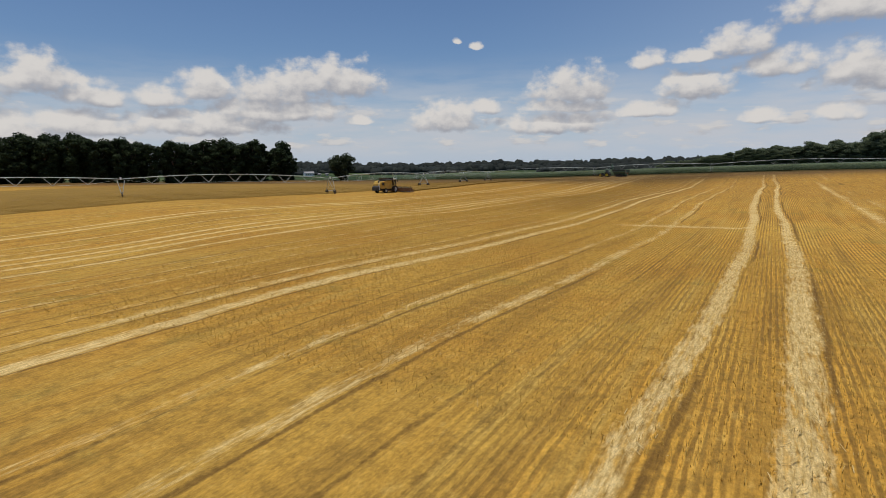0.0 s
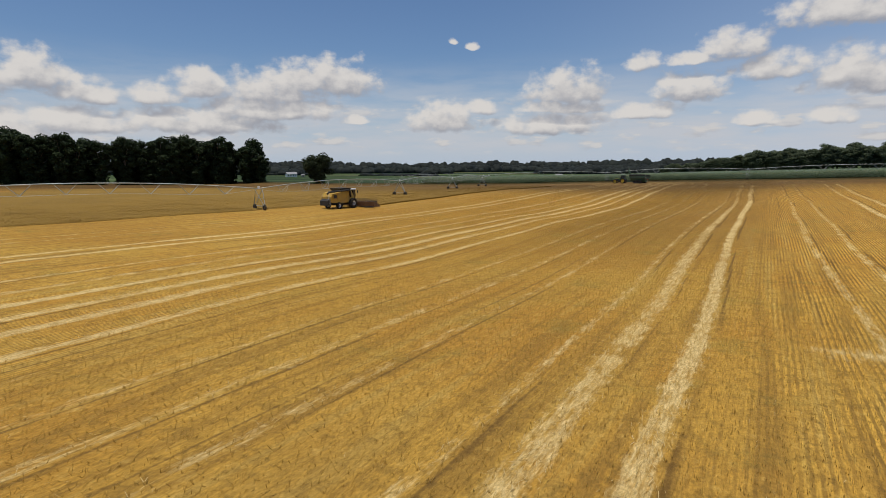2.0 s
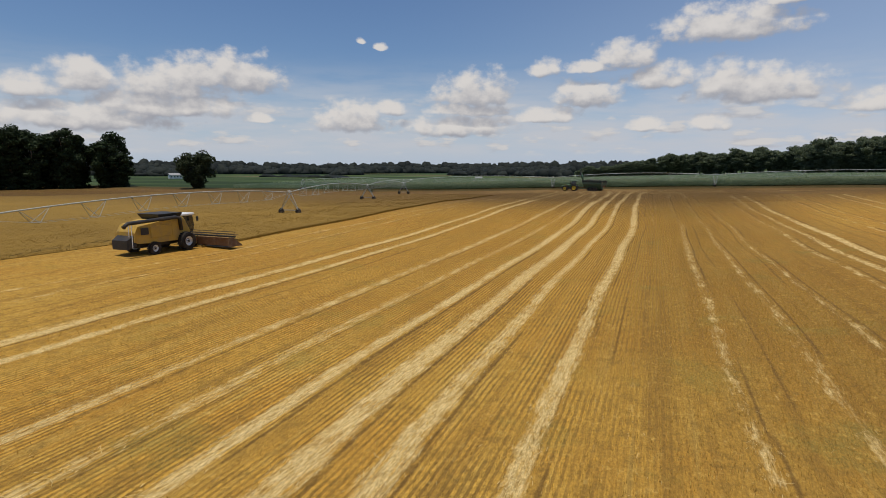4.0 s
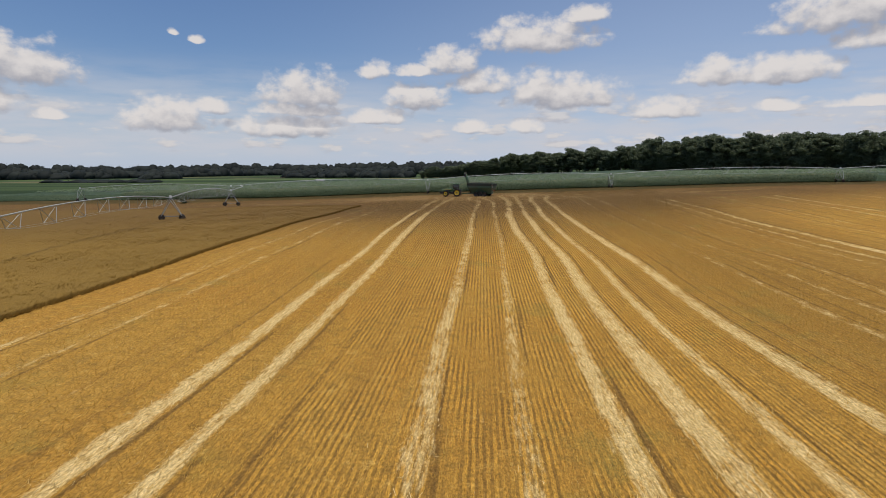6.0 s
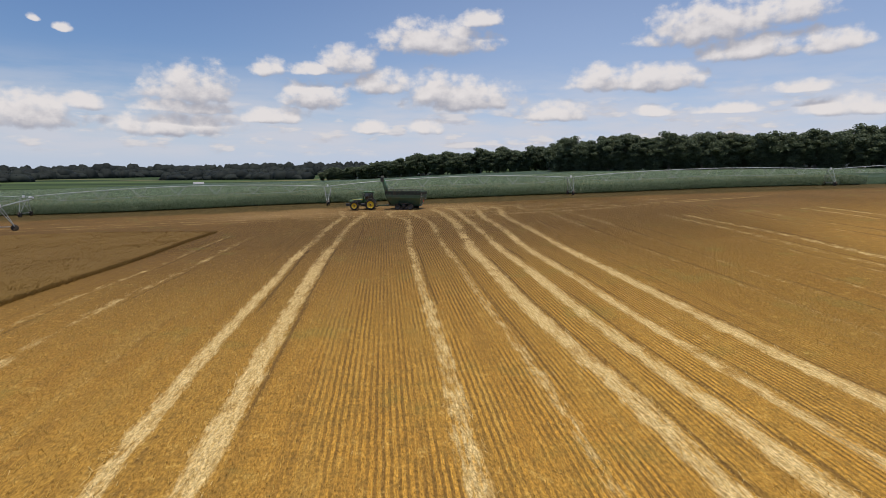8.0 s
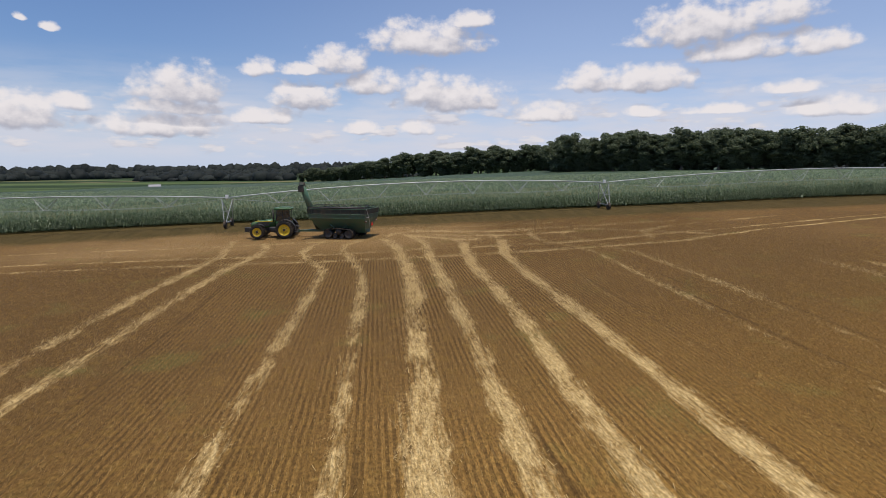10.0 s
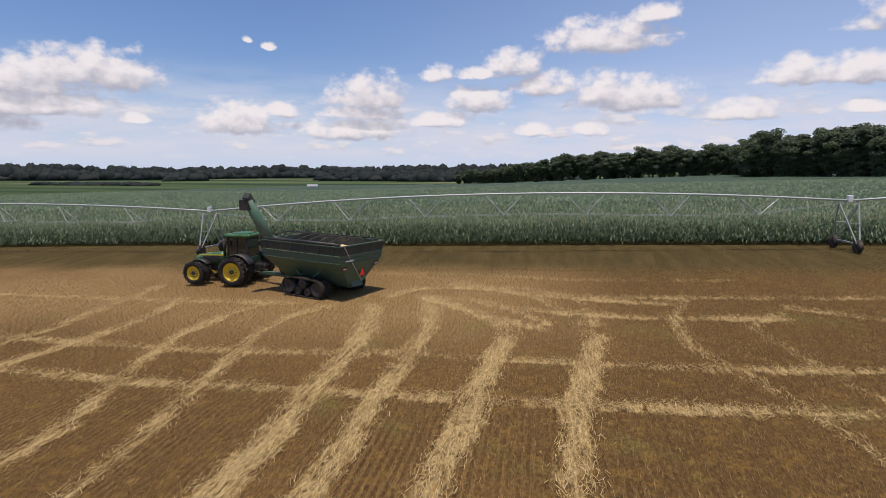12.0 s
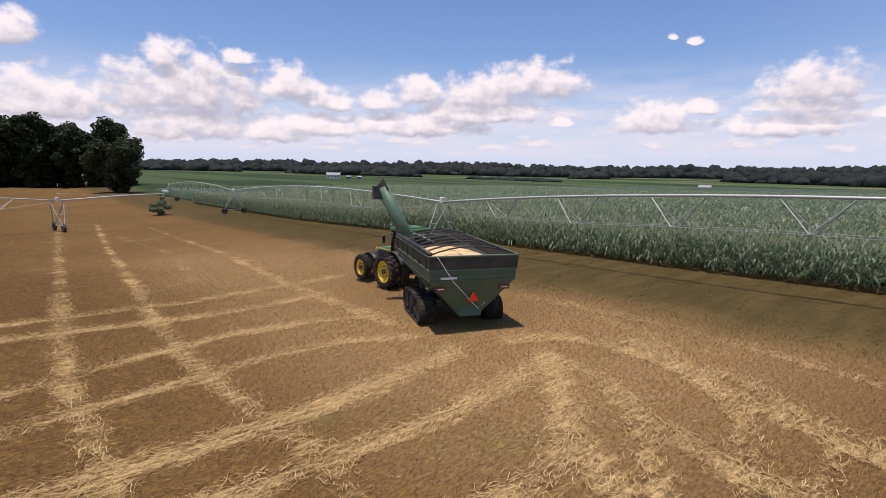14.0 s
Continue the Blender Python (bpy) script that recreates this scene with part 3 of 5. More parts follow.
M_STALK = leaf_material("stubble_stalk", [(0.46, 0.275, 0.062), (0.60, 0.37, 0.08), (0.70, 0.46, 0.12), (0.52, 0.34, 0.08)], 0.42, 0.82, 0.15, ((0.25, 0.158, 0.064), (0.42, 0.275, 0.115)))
M_STRAW = island_tones("straw", [(0.46, 0.30, 0.09), (0.64, 0.46, 0.18), (0.78, 0.61, 0.30)], 0.82, spread=0.2, shade_tones=((0.27, 0.18, 0.07), (0.57, 0.42, 0.20)))
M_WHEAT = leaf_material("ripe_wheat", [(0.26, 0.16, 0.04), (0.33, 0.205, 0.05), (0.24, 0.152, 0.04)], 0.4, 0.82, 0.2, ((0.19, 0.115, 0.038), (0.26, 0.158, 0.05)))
M_CORN = leaf_material("corn_leaf", [(0.08, 0.128, 0.058), (0.135, 0.195, 0.098), (0.21, 0.275, 0.155), (0.31, 0.36, 0.225)], 0.45, 0.5)
M_TASSEL = island_tones("corn_tassel", [(0.34, 0.29, 0.13), (0.45, 0.38, 0.19)], 0.7)
# leaf tones lifted and greyed to carry the haze before the wood
M_HAZED_LEAF = leaf_material("hazed_oak_leaf", [(0.10, 0.125, 0.075), (0.14, 0.17, 0.098), (0.18, 0.215, 0.12)], 0.45, 0.65)
# shade of the left wood put into its leaf colour, nearly black
M_SHADED_LEAF = leaf_material("shaded_dark_leaf", [(0.012, 0.020, 0.007), (0.02, 0.034, 0.011), (0.034, 0.054, 0.016)], 0.12, 0.7)
# blue-grey cast of distance haze mixed into the far leaf tones
M_HAZED_FAR_LEAF = leaf_material("hazed_far_leaf", [(0.013, 0.018, 0.017), (0.018, 0.024, 0.021), (0.026, 0.033, 0.027)], 0.15, 0.75)
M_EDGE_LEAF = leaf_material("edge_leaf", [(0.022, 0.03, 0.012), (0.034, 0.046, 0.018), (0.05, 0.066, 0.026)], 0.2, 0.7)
M_BARK = surface("bark", lambda n, b: (n.mix(n.noise(n.vec("MULTIPLY", place(n), (1, 1, 0.2)), 6.0, 5.0, 0.7), (0.09, 0.065, 0.045), (0.30, 0.25, 0.20)), (n.noise(place(n), 9.0), 0.6, 0.05)), 0.9)
M_GREEN = paint("green_paint", (0.018, 0.105, 0.028), 0.32, 0.0, 0.32)
M_CART = paint("cart_green", (0.055, 0.115, 0.07), 0.45, 0.0, 0.6, (0.15, 0.135, 0.105))
M_CART_DARK = paint("cart_dark", (0.04, 0.05, 0.042), 0.55, 0.0, 0.5, (0.16, 0.115, 0.075))
M_YELLOW = paint("yellow_rim", (0.78, 0.53, 0.02), 0.35, 0.0, 0.22)
M_RUBBER = paint("tyre_rubber", (0.018, 0.017, 0.016), 0.75, 0.0, 0.55, (0.17, 0.13, 0.085))
M_BLACK = paint("black_parts", (0.02, 0.02, 0.02), 0.5, 0.0, 0.4, (0.14, 0.11, 0.075))
M_PIPE = paint("galvanised_pipe", (0.44, 0.47, 0.44), 0.5, 0.2, 0.2, (0.38, 0.33, 0.25))
M_STEEL = paint("galvanised", (0.34, 0.36, 0.34), 0.5, 0.3, 0.25, (0.34, 0.30, 0.23))
M_DUSTY = paint("dusty_rubber", (0.04, 0.036, 0.032), 0.8, 0.0, 0.95, (0.19, 0.145, 0.095))
M_BOX = paint("white_box", (0.75, 0.76, 0.74), 0.4, 0.0, 0.15)
M_COMBINE = paint("combine_yellow", (0.50, 0.32, 0.06), 0.6, 0.0, 0.75, (0.30, 0.22, 0.12))
M_HEADER = paint("dusty_header", (0.15, 0.085, 0.05), 0.65, 0.0, 0.9, (0.27, 0.20, 0.12))
M_RED = paint("red_paint", (0.17, 0.045, 0.03), 0.6, 0.0, 0.85, (0.20, 0.135, 0.08))
M_GRAIN = surface("wheat_grain", lambda n, b: (n.mix(n.noise(place(n), 30.0, 4.0, 0.7), (0.52, 0.34, 0.14), (0.74, 0.55, 0.29)), (n.noise(place(n), 40.0), 0.5, 0.03)), 0.8)


def build_glass(n, bsdf):
    bsdf.inputs["Coat Weight"].default_value = 1.0
    bsdf.inputs["Coat Roughness"].default_value = 0.04
    return n.mix(n.step(n.noise(n.add("ShaderNodeTexCoord", out=3), 3.0, 5.0), 0.45, 0.8, 0.0, 0.4), (0.018, 0.024, 0.024), (0.16, 0.13, 0.09)), None


M_GLASS = surface("cab_glass", build_glass, 0.12)


# ---------------------------------------------------------------- the ground, one sheet to the horizon
def spaced(low, high, step):
    return np.arange(low, high - 1e-6, step)


def outward(start, end, first, grow=1.35):
    out, x, d = [], start, first
    while x < end:
        out.append(x)
        x += d
        d *= grow
    return np.array(out + [end])


def make_ground():
    s = np.concatenate([-outward(75, 4400, 3)[::-1], spaced(-73.5, -30, 1.5), spaced(-30, 76, 0.2), spaced(76, 130, 1.5), outward(130, 4400, 3)])
    r = np.concatenate([-outward(300, 4400, 4)[::-1], spaced(-298, -40, 1.6), spaced(-40, 22, 0.4), spaced(22, 100, 4), outward(100, 4400, 6)])
    ss, rr = np.meshgrid(s, r, indexing="ij")
    x, y = xy(ss, rr)
    flat = tracks(x, y)
    z = land(x, y) - 0.05 * flat * smooth(np.abs(ss), 130, 90)
    verts = np.stack([x, y, z], -1).reshape(-1, 3)
    a, b = np.meshgrid(np.arange(len(s) - 1), np.arange(len(r) - 1), indexing="ij")
    k = (a * len(r) + b).ravel()
    faces = np.stack([k, k + len(r), k + len(r) + 1, k + 1], -1)
    me = mesh_of("ground", verts, faces, M_GROUND, True)
    ragged = rr + 1.3 * wobble(x, y, 0.35, 3.0)
    grass = smooth(ragged, STRIP_R - 2.8, STRIP_R + 2.2) * (rr < 400)
    field = np.maximum(smooth(rr, CORN_R + 1, CORN_R + 4), smooth(ss, -330, -370))
    for name, values in (("track", flat), ("shade_furrow", shade_and_furrows(x, y)), ("grass", grass), ("field", field)):
        me.attributes.new(name, "FLOAT", "POINT").data.foreach_set("value", values.astype(np.float32).ravel())
    tagged(new("ground", me), "golden wheat stubble field with pale flattened wheel tracks", "field", kind="structure")


make_ground()


def blades(x, y, z, count, height, width, lean, rng, wind=(0, 0), drawn=0.0):
    """Stalks as slim triangles, a few to each place."""
    n = len(x)
    verts, faces = [], []
    for k in range(count):
        a = rng.uniform(0, 2 * math.pi, n)
        h = height * rng.uniform(0.65, 1.2, n)
        w = width * rng.uniform(0.7, 1.3, n)
        ox, oy = rng.normal(0, 0.03, n), rng.normal(0, 0.03, n)
        tip = lean * rng.uniform(0.2, 1.0, n)
        b = rng.uniform(0, 2 * math.pi, n)
        slant = drawn * rng.normal(0, 1, n)
        p = np.empty((n, 3, 3))
        p[:, 0] = np.stack([x + ox + w * np.cos(a), y + oy + w * np.sin(a), z], -1)
        p[:, 1] = np.stack([x + ox - w * np.cos(a), y + oy - w * np.sin(a), z], -1)
        p[:, 2] = np.stack([x + ox + tip * np.cos(b) + slant * U[0] + wind[0], y + oy + tip * np.sin(b) + slant * U[1] + wind[1], z + h], -1)
        verts.append(p)
    verts = np.concatenate(verts)
    return verts.reshape(-1, 3), np.arange(len(verts) * 3).reshape(-1, 3)


def flight(n):
    """Places on the ground below and before the flight line, as a smooth curve."""
    t = np.linspace(0, 1, n)
    knots = np.array([(-80, -252), (-76, -205), (-72, -150), (-58, -108), (-34, -70), (-4, -36), (7, -16)])
    return np.stack([np.interp(t * 6, range(7), knots[:, i]) for i in (0, 1)], -1)


def make_stubble():
    """Cut stalks in the drill rows along the flight, and loose straw in the wheel tracks."""
    rng = np.random.default_rng(5)
    line = flight(240)
    s0, r0 = line @ V, line @ U
    rows = np.arange(-240, 360) * DRILL + DRILL / 4

    def scatter(pitch, r_low, r_high, reach, rows_used):
        r = np.arange(r_low, r_high, pitch)
        ss, rr = np.meshgrid(rows_used, r, indexing="ij")
        open_rows = (rr < -14) & ((ss > 50) | ((ss > -4) & (ss < 24)))
        ss = ss + rng.normal(0, 1, ss.shape) * np.where(open_rows, 0.025, 0.09)
        rr = rr + rng.uniform(-0.5, 0.5, rr.shape) * pitch
        mid = np.interp(rr, r0, s0)
        keep = np.abs(ss - mid) < reach * (0.75 + 0.5 * rng.random(ss.shape))
        keep &= ~in_wheat(ss, rr)
        return ss[keep], rr[keep]

    far_s, far_r = scatter(0.21, -256, -46, 25, rows)
    near_s, near_r = scatter(0.12, -46, 10, 32, rows)
    s, r = np.concatenate([far_s, near_s]), np.concatenate([far_r, near_r])
    x, y = xy(s, r)
    flat = tracks(x, y)
    keep = rng.random(len(x)) > 0.94 * np.clip(np.maximum(flat * 1.25, shade_and_furrows(x, y)), 0, 1)
    x, y = x[keep], y[keep]
    close = x * U[0] + y * U[1] > -46
    one, two = blades(x[~close], y[~close], land(x, y)[~close] - 0.01, 3, 0.13, 0.012, 0.03, rng, drawn=0.15), blades(x[close], y[close], land(x, y)[close] - 0.01, 4, 0.12, 0.009, 0.04, rng, drawn=0.13)
    verts, faces = np.concatenate([one[0], two[0]]), np.concatenate([one[1], two[1] + len(one[0])])
    tagged(new("stubble", mesh_of("stubble", verts, faces, M_STALK)), "short golden-brown wheat stubble standing in drill rows", "stubble", kind="stuff")

    # loose straw: flat strips along the wheel's way
    n = 1600000
    rr = np.where(rng.random(n) < 0.55, rng.uniform(-34, 12, n), rng.uniform(-256, -34, n))
    ss = np.interp(rr, r0, s0) + rng.uniform(-28, 28, n)
    x, y = xy(ss, rr)
    flat = tracks(x, y)
    keep = (rng.random(n) < np.maximum(0.7 * flat ** 1.3, np.where(rr > -40, 0.006, 0.015))) & ~in_wheat(ss, rr) & (rr < STRIP_R + 1)
    x, y, flat = x[keep], y[keep], flat[keep]
    n = len(x)
    eps = 0.15
    gx, gy = tracks(x + eps, y) - flat, tracks(x, y + eps) - flat
    along = np.where(np.hypot(gx, gy) > 0.025, np.arctan2(gx, -gy), math.pi / 2 - ROW)
    a = along + rng.normal(0, 0.5, n)
    x, y = x + rng.normal(0, 0.12, n), y + rng.normal(0, 0.12, n)
    slim = np.where(flat > 0.2, 1.0, 0.6)
    half, w = slim * rng.uniform(0.05, 0.15, n), slim * rng.uniform(0.004, 0.009, n)
    dx, dy = np.cos(a), np.sin(a)
    z = land(x, y) + rng.uniform(0.0, 0.08, n)
    tilt = rng.normal(0, 0.035, n)
    p = np.empty((n, 4, 3))
    for k, (e, f) in enumerate(((-1, -1), (1, -1), (1, 1), (-1, 1))):
        p[:, k] = np.stack([x + e * half * dx - f * w * dy, y + e * half * dy + f * w * dx, z + e * tilt + 0.01], -1)
    tagged(new("loose_straw", mesh_of("loose_straw", p.reshape(-1, 3), np.arange(4 * n).reshape(-1, 4), M_STRAW)), "pale flattened straw lying in wheel tracks", "straw", kind="stuff")


make_stubble()


def make_grass_strip():
    rng = np.random.default_rng(8)
    n = 60000
    s, r = rng.uniform(-75, 110, n), rng.uniform(STRIP_R - 0.6, CORN_R + 0.5, n)
    x, y = xy(s, r)
    verts, faces = blades(x, y, land(x, y) - 0.01, 3, 0.06, 0.014, 0.12, rng, drawn=0.06)
    mat = island_tones("dry_grass", [(0.10, 0.074, 0.026), (0.13, 0.094, 0.034), (0.095, 0.08, 0.026), (0.16, 0.115, 0.045)], 0.8)
    tagged(new("grass_strip", mesh_of("grass_strip", verts, faces, mat)), "dry olive-brown grass strip beside the corn", "grass", kind="stuff")


make_grass_strip()


# ---------------------------------------------------------------- crops
def make_wheat():
    """Standing ripe wheat: a dense lumpy mat of ears with ragged sides."""
    rng = np.random.default_rng(11)
    s = np.concatenate([spaced(-175, -60, 1.4), spaced(-60, WHEAT_S + 0.01, 0.42)])
    r = np.concatenate([spaced(-260, -150, 1.5), spaced(-150, WHEAT_R + 6.01, 0.75)])
    ss, rr = np.meshgrid(s, r, indexing="ij")
    x, y = xy(ss + rng.normal(0, 0.06, ss.shape), rr + rng.normal(0, 0.1, ss.shape))
    z = land(x, y) + 0.21 + 0.04 * rng.standard_normal(ss.shape) + 0.05 * wobble(x, y, 0.3, 2.0)
    inside = in_wheat(ss - 0.01, rr - 0.01)
    edge = ~(np.roll(inside, 1, 0) & np.roll(inside, -1, 0) & np.roll(inside, 1, 1) & np.roll(inside, -1, 1))
    z = np.where(edge & inside, land(x, y) + 0.05, z)
    index = np.arange(ss.size).reshape(ss.shape)
    good = inside[:-1, :-1] & inside[1:, :-1] & inside[1:, 1:] & inside[:-1, 1:]
    faces = np.stack([index[:-1, :-1][good], index[1:, :-1][good], index[1:, 1:][good], index[:-1, 1:][good]], -1)
    used, faces = np.unique(faces, return_inverse=True)
    top_verts, top_faces = np.stack([x, y, z], -1).reshape(-1, 3)[used], faces.reshape(-1, 4)
    me = mesh_of("wheat_mat", top_verts, top_faces, M_WHEAT_MAT, True)
    wheat = tagged(new("standing_wheat", me), "uncut ripe wheat, dull brown-gold, with a straight cut edge", "wheat", kind="stuff")
    # ears and stalks over it, denser along the cut edge
    n = 90000
    a = WHEAT_S - np.abs(rng.normal(0, 22, n))
    b = rng.uniform(-230, WHEAT_R + 6, n)
    edge_n = 9000
    a = np.concatenate([a, WHEAT_S - rng.uniform(-0.1, 0.5, edge_n)])
    b = np.concatenate([b, rng.uniform(-200, WHEAT_R, edge_n)])
    keep = in_wheat(a - 0.2, b)
    x, y = xy(a[keep], b[keep])
    base = np.where(np.arange(n + edge_n)[keep] < n, 0.12, 0.0)
    verts, faces = blades(x, y, land(x, y) + base, 3, 0.20, 0.018, 0.14, rng, (0.12, -0.07), 0.08)
    high = np.repeat(np.tile(base, 3), 3)
    tips = np.arange(len(verts)) % 3 == 2
    verts[:, 2] += np.where(tips & (high < 0.1), 0.10, 0)
    part_ob = new("ears", mesh_of("ears", verts, faces, M_WHEAT))
    part_ob.parent = wheat


def build_wheat(n, bsdf):
    p = place(n)
    near = n.mix(n.step(n.noise(p, 0.06, 4.0), 0.35, 0.65), (0.18, 0.11, 0.027), (0.25, 0.152, 0.036))
    near = n.mix(n.step(n.noise(p, 9.0, 5.0, 0.7), 0.3, 0.7), near, (0.30, 0.185, 0.046))
    # the far wheat has the cloud's shade coloured in
    shaded = n.mix(n.step(n.noise(p, 9.0, 5.0, 0.7), 0.3, 0.7), (0.13, 0.078, 0.026), (0.20, 0.122, 0.038))
    along = n.vec("DOT_PRODUCT", p, (*U, 0), out=1)
    return n.mix(n.step(along, -115.0, -45.0), near, shaded), (n.noise(p, 12.0, 4.0, 0.7), 0.9, 0.12)


M_WHEAT_MAT = surface("wheat_mat", build_wheat, 0.85)
make_wheat()


def corn_plants(x, y, z, rng, leaves, size, height=2.35):
    """Corn: arching leaves up a stalk, with a tassel."""
    n = len(x)
    quads = []
    for k in range(leaves):
        up = height * (0.10 + 0.84 * k / max(1, leaves - 1)) * rng.uniform(0.92, 1.08, n)
        a = rng.uniform(0, 2 * math.pi, n)
        long = size * rng.uniform(0.7, 1.2, n) * (1.0 - 0.35 * k / leaves)
        w = 0.055 * size / 0.75 * rng.uniform(0.8, 1.25, n)
        rise, drop = rng.uniform(0.22, 0.42, n), rng.uniform(0.0, 0.45, n)
        c, d = np.cos(a), np.sin(a)
        stations = []
        for f, lift, wide in ((0.02, 0.0, 0.6), (0.5, 1.0, 1.0), (1.0, None, 0.15)):
            h = up + (rise * lift if lift is not None else rise - drop)
            stations.append([np.stack([x + f * long * c - g * wide * w * d, y + f * long * d + g * wide * w * c, z + h], -1) for g in (-1, 1)])
        for one, two in zip(stations, stations[1:]):
            quads.append(np.stack([one[0], one[1], two[1], two[0]], 1))
    return np.concatenate(quads)


def make_corn():
    rng = np.random.default_rng(21)
    corn = tagged(new("corn_field"), "tall green corn field with tassels behind the stubble", "corn", kind="stuff")
    quads, tassels = [], []
    # rows run along the edge; the first ones are full plants
    for row in range(34):
        r = CORN_R + 0.5 + 0.76 * row
        pitch = 0.22 if row < 4 else 0.34 if row < 12 else 0.6
        s = np.arange(-112, 118, pitch)
        s = s + rng.normal(0, 0.05, len(s))
        x, y = xy(s, r + rng.normal(0, 0.06, len(s)))
        tall = 2.25 + 0.18 * wobble(x, y, 0.13, 4.0) + rng.normal(0, 0.08, len(s))
        quads.append(corn_plants(x, y, land(x, y), rng, 11 if row < 4 else 7 if row < 12 else 5, 0.62 if row < 4 else 0.8, tall))
        t = rng.random(len(s)) < 0.6
        tassels.append((x[t], y[t], (land(x, y) + tall)[t]))
    # further back only the tops show
    s, r = rng.uniform(-165, 190, 30000), CORN_R + 26 + rng.uniform(0, 1, 30000) ** 1.3 * 120
    x, y = xy(s, r)
    quads.append(corn_plants(x, y, land(x, y) + 0.45, rng, 3, 1.3, 1.9))
    quads = np.concatenate(quads)
    leaves = new("leaves", mesh_of("leaves", quads.reshape(-1, 3), np.arange(len(quads) * 4).reshape(-1, 4), M_CORN))
    leaves.parent = corn
    x, y, z = (np.concatenate(c) for c in zip(*tassels))
    verts, faces = blades(x, y, z - 0.05, 3, 0.30, 0.02, 0.12, rng)
    tops = new("tassels", mesh_of("tassels", verts, faces, M_TASSEL))
    tops.parent = corn
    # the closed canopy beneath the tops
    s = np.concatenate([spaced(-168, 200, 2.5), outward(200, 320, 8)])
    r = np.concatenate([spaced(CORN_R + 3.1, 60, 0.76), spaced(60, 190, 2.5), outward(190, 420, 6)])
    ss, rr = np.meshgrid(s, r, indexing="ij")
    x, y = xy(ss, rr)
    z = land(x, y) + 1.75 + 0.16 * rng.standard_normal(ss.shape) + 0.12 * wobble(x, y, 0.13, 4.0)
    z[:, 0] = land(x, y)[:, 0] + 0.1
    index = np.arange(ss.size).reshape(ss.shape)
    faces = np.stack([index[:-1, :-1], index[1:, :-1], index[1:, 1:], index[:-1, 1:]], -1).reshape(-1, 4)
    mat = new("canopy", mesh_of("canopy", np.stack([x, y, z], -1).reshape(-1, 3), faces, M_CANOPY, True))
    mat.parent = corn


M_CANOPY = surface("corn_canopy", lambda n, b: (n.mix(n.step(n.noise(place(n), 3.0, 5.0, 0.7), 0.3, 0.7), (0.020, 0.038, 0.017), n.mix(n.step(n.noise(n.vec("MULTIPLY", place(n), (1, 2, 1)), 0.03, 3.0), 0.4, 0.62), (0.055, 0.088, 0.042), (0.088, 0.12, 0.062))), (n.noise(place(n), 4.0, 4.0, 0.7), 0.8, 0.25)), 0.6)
make_corn()


# ---------------------------------------------------------------- trees
def leaf_quads(rng, centres, radii, count, size):
    """Small leaf sprays on and in lobes."""
    k = rng.integers(0, len(centres), count)
    d = rng.normal(0, 1, (count, 3))
    d /= np.linalg.norm(d, axis=1)[:, None]
    p = centres[k] + d * radii[k] * rng.uniform(0.72, 1.08, (count, 1))
    a, b = rng.normal(0, 1, (count, 3)), rng.normal(0, 1, (count, 3))
    a -= d * (a * d).sum(1)[:, None] * 0.55
    a /= np.linalg.norm(a, axis=1)[:, None]
    b -= a * (a * b).sum(1)[:, None]
    b /= np.linalg.norm(b, axis=1)[:, None]
    w = size * rng.uniform(0.5, 1.25, (count, 1))
    q = np.stack([p - a * w, p - b * w * 0.55, p + a * w, p + b * w * 0.55], 1)
    return q


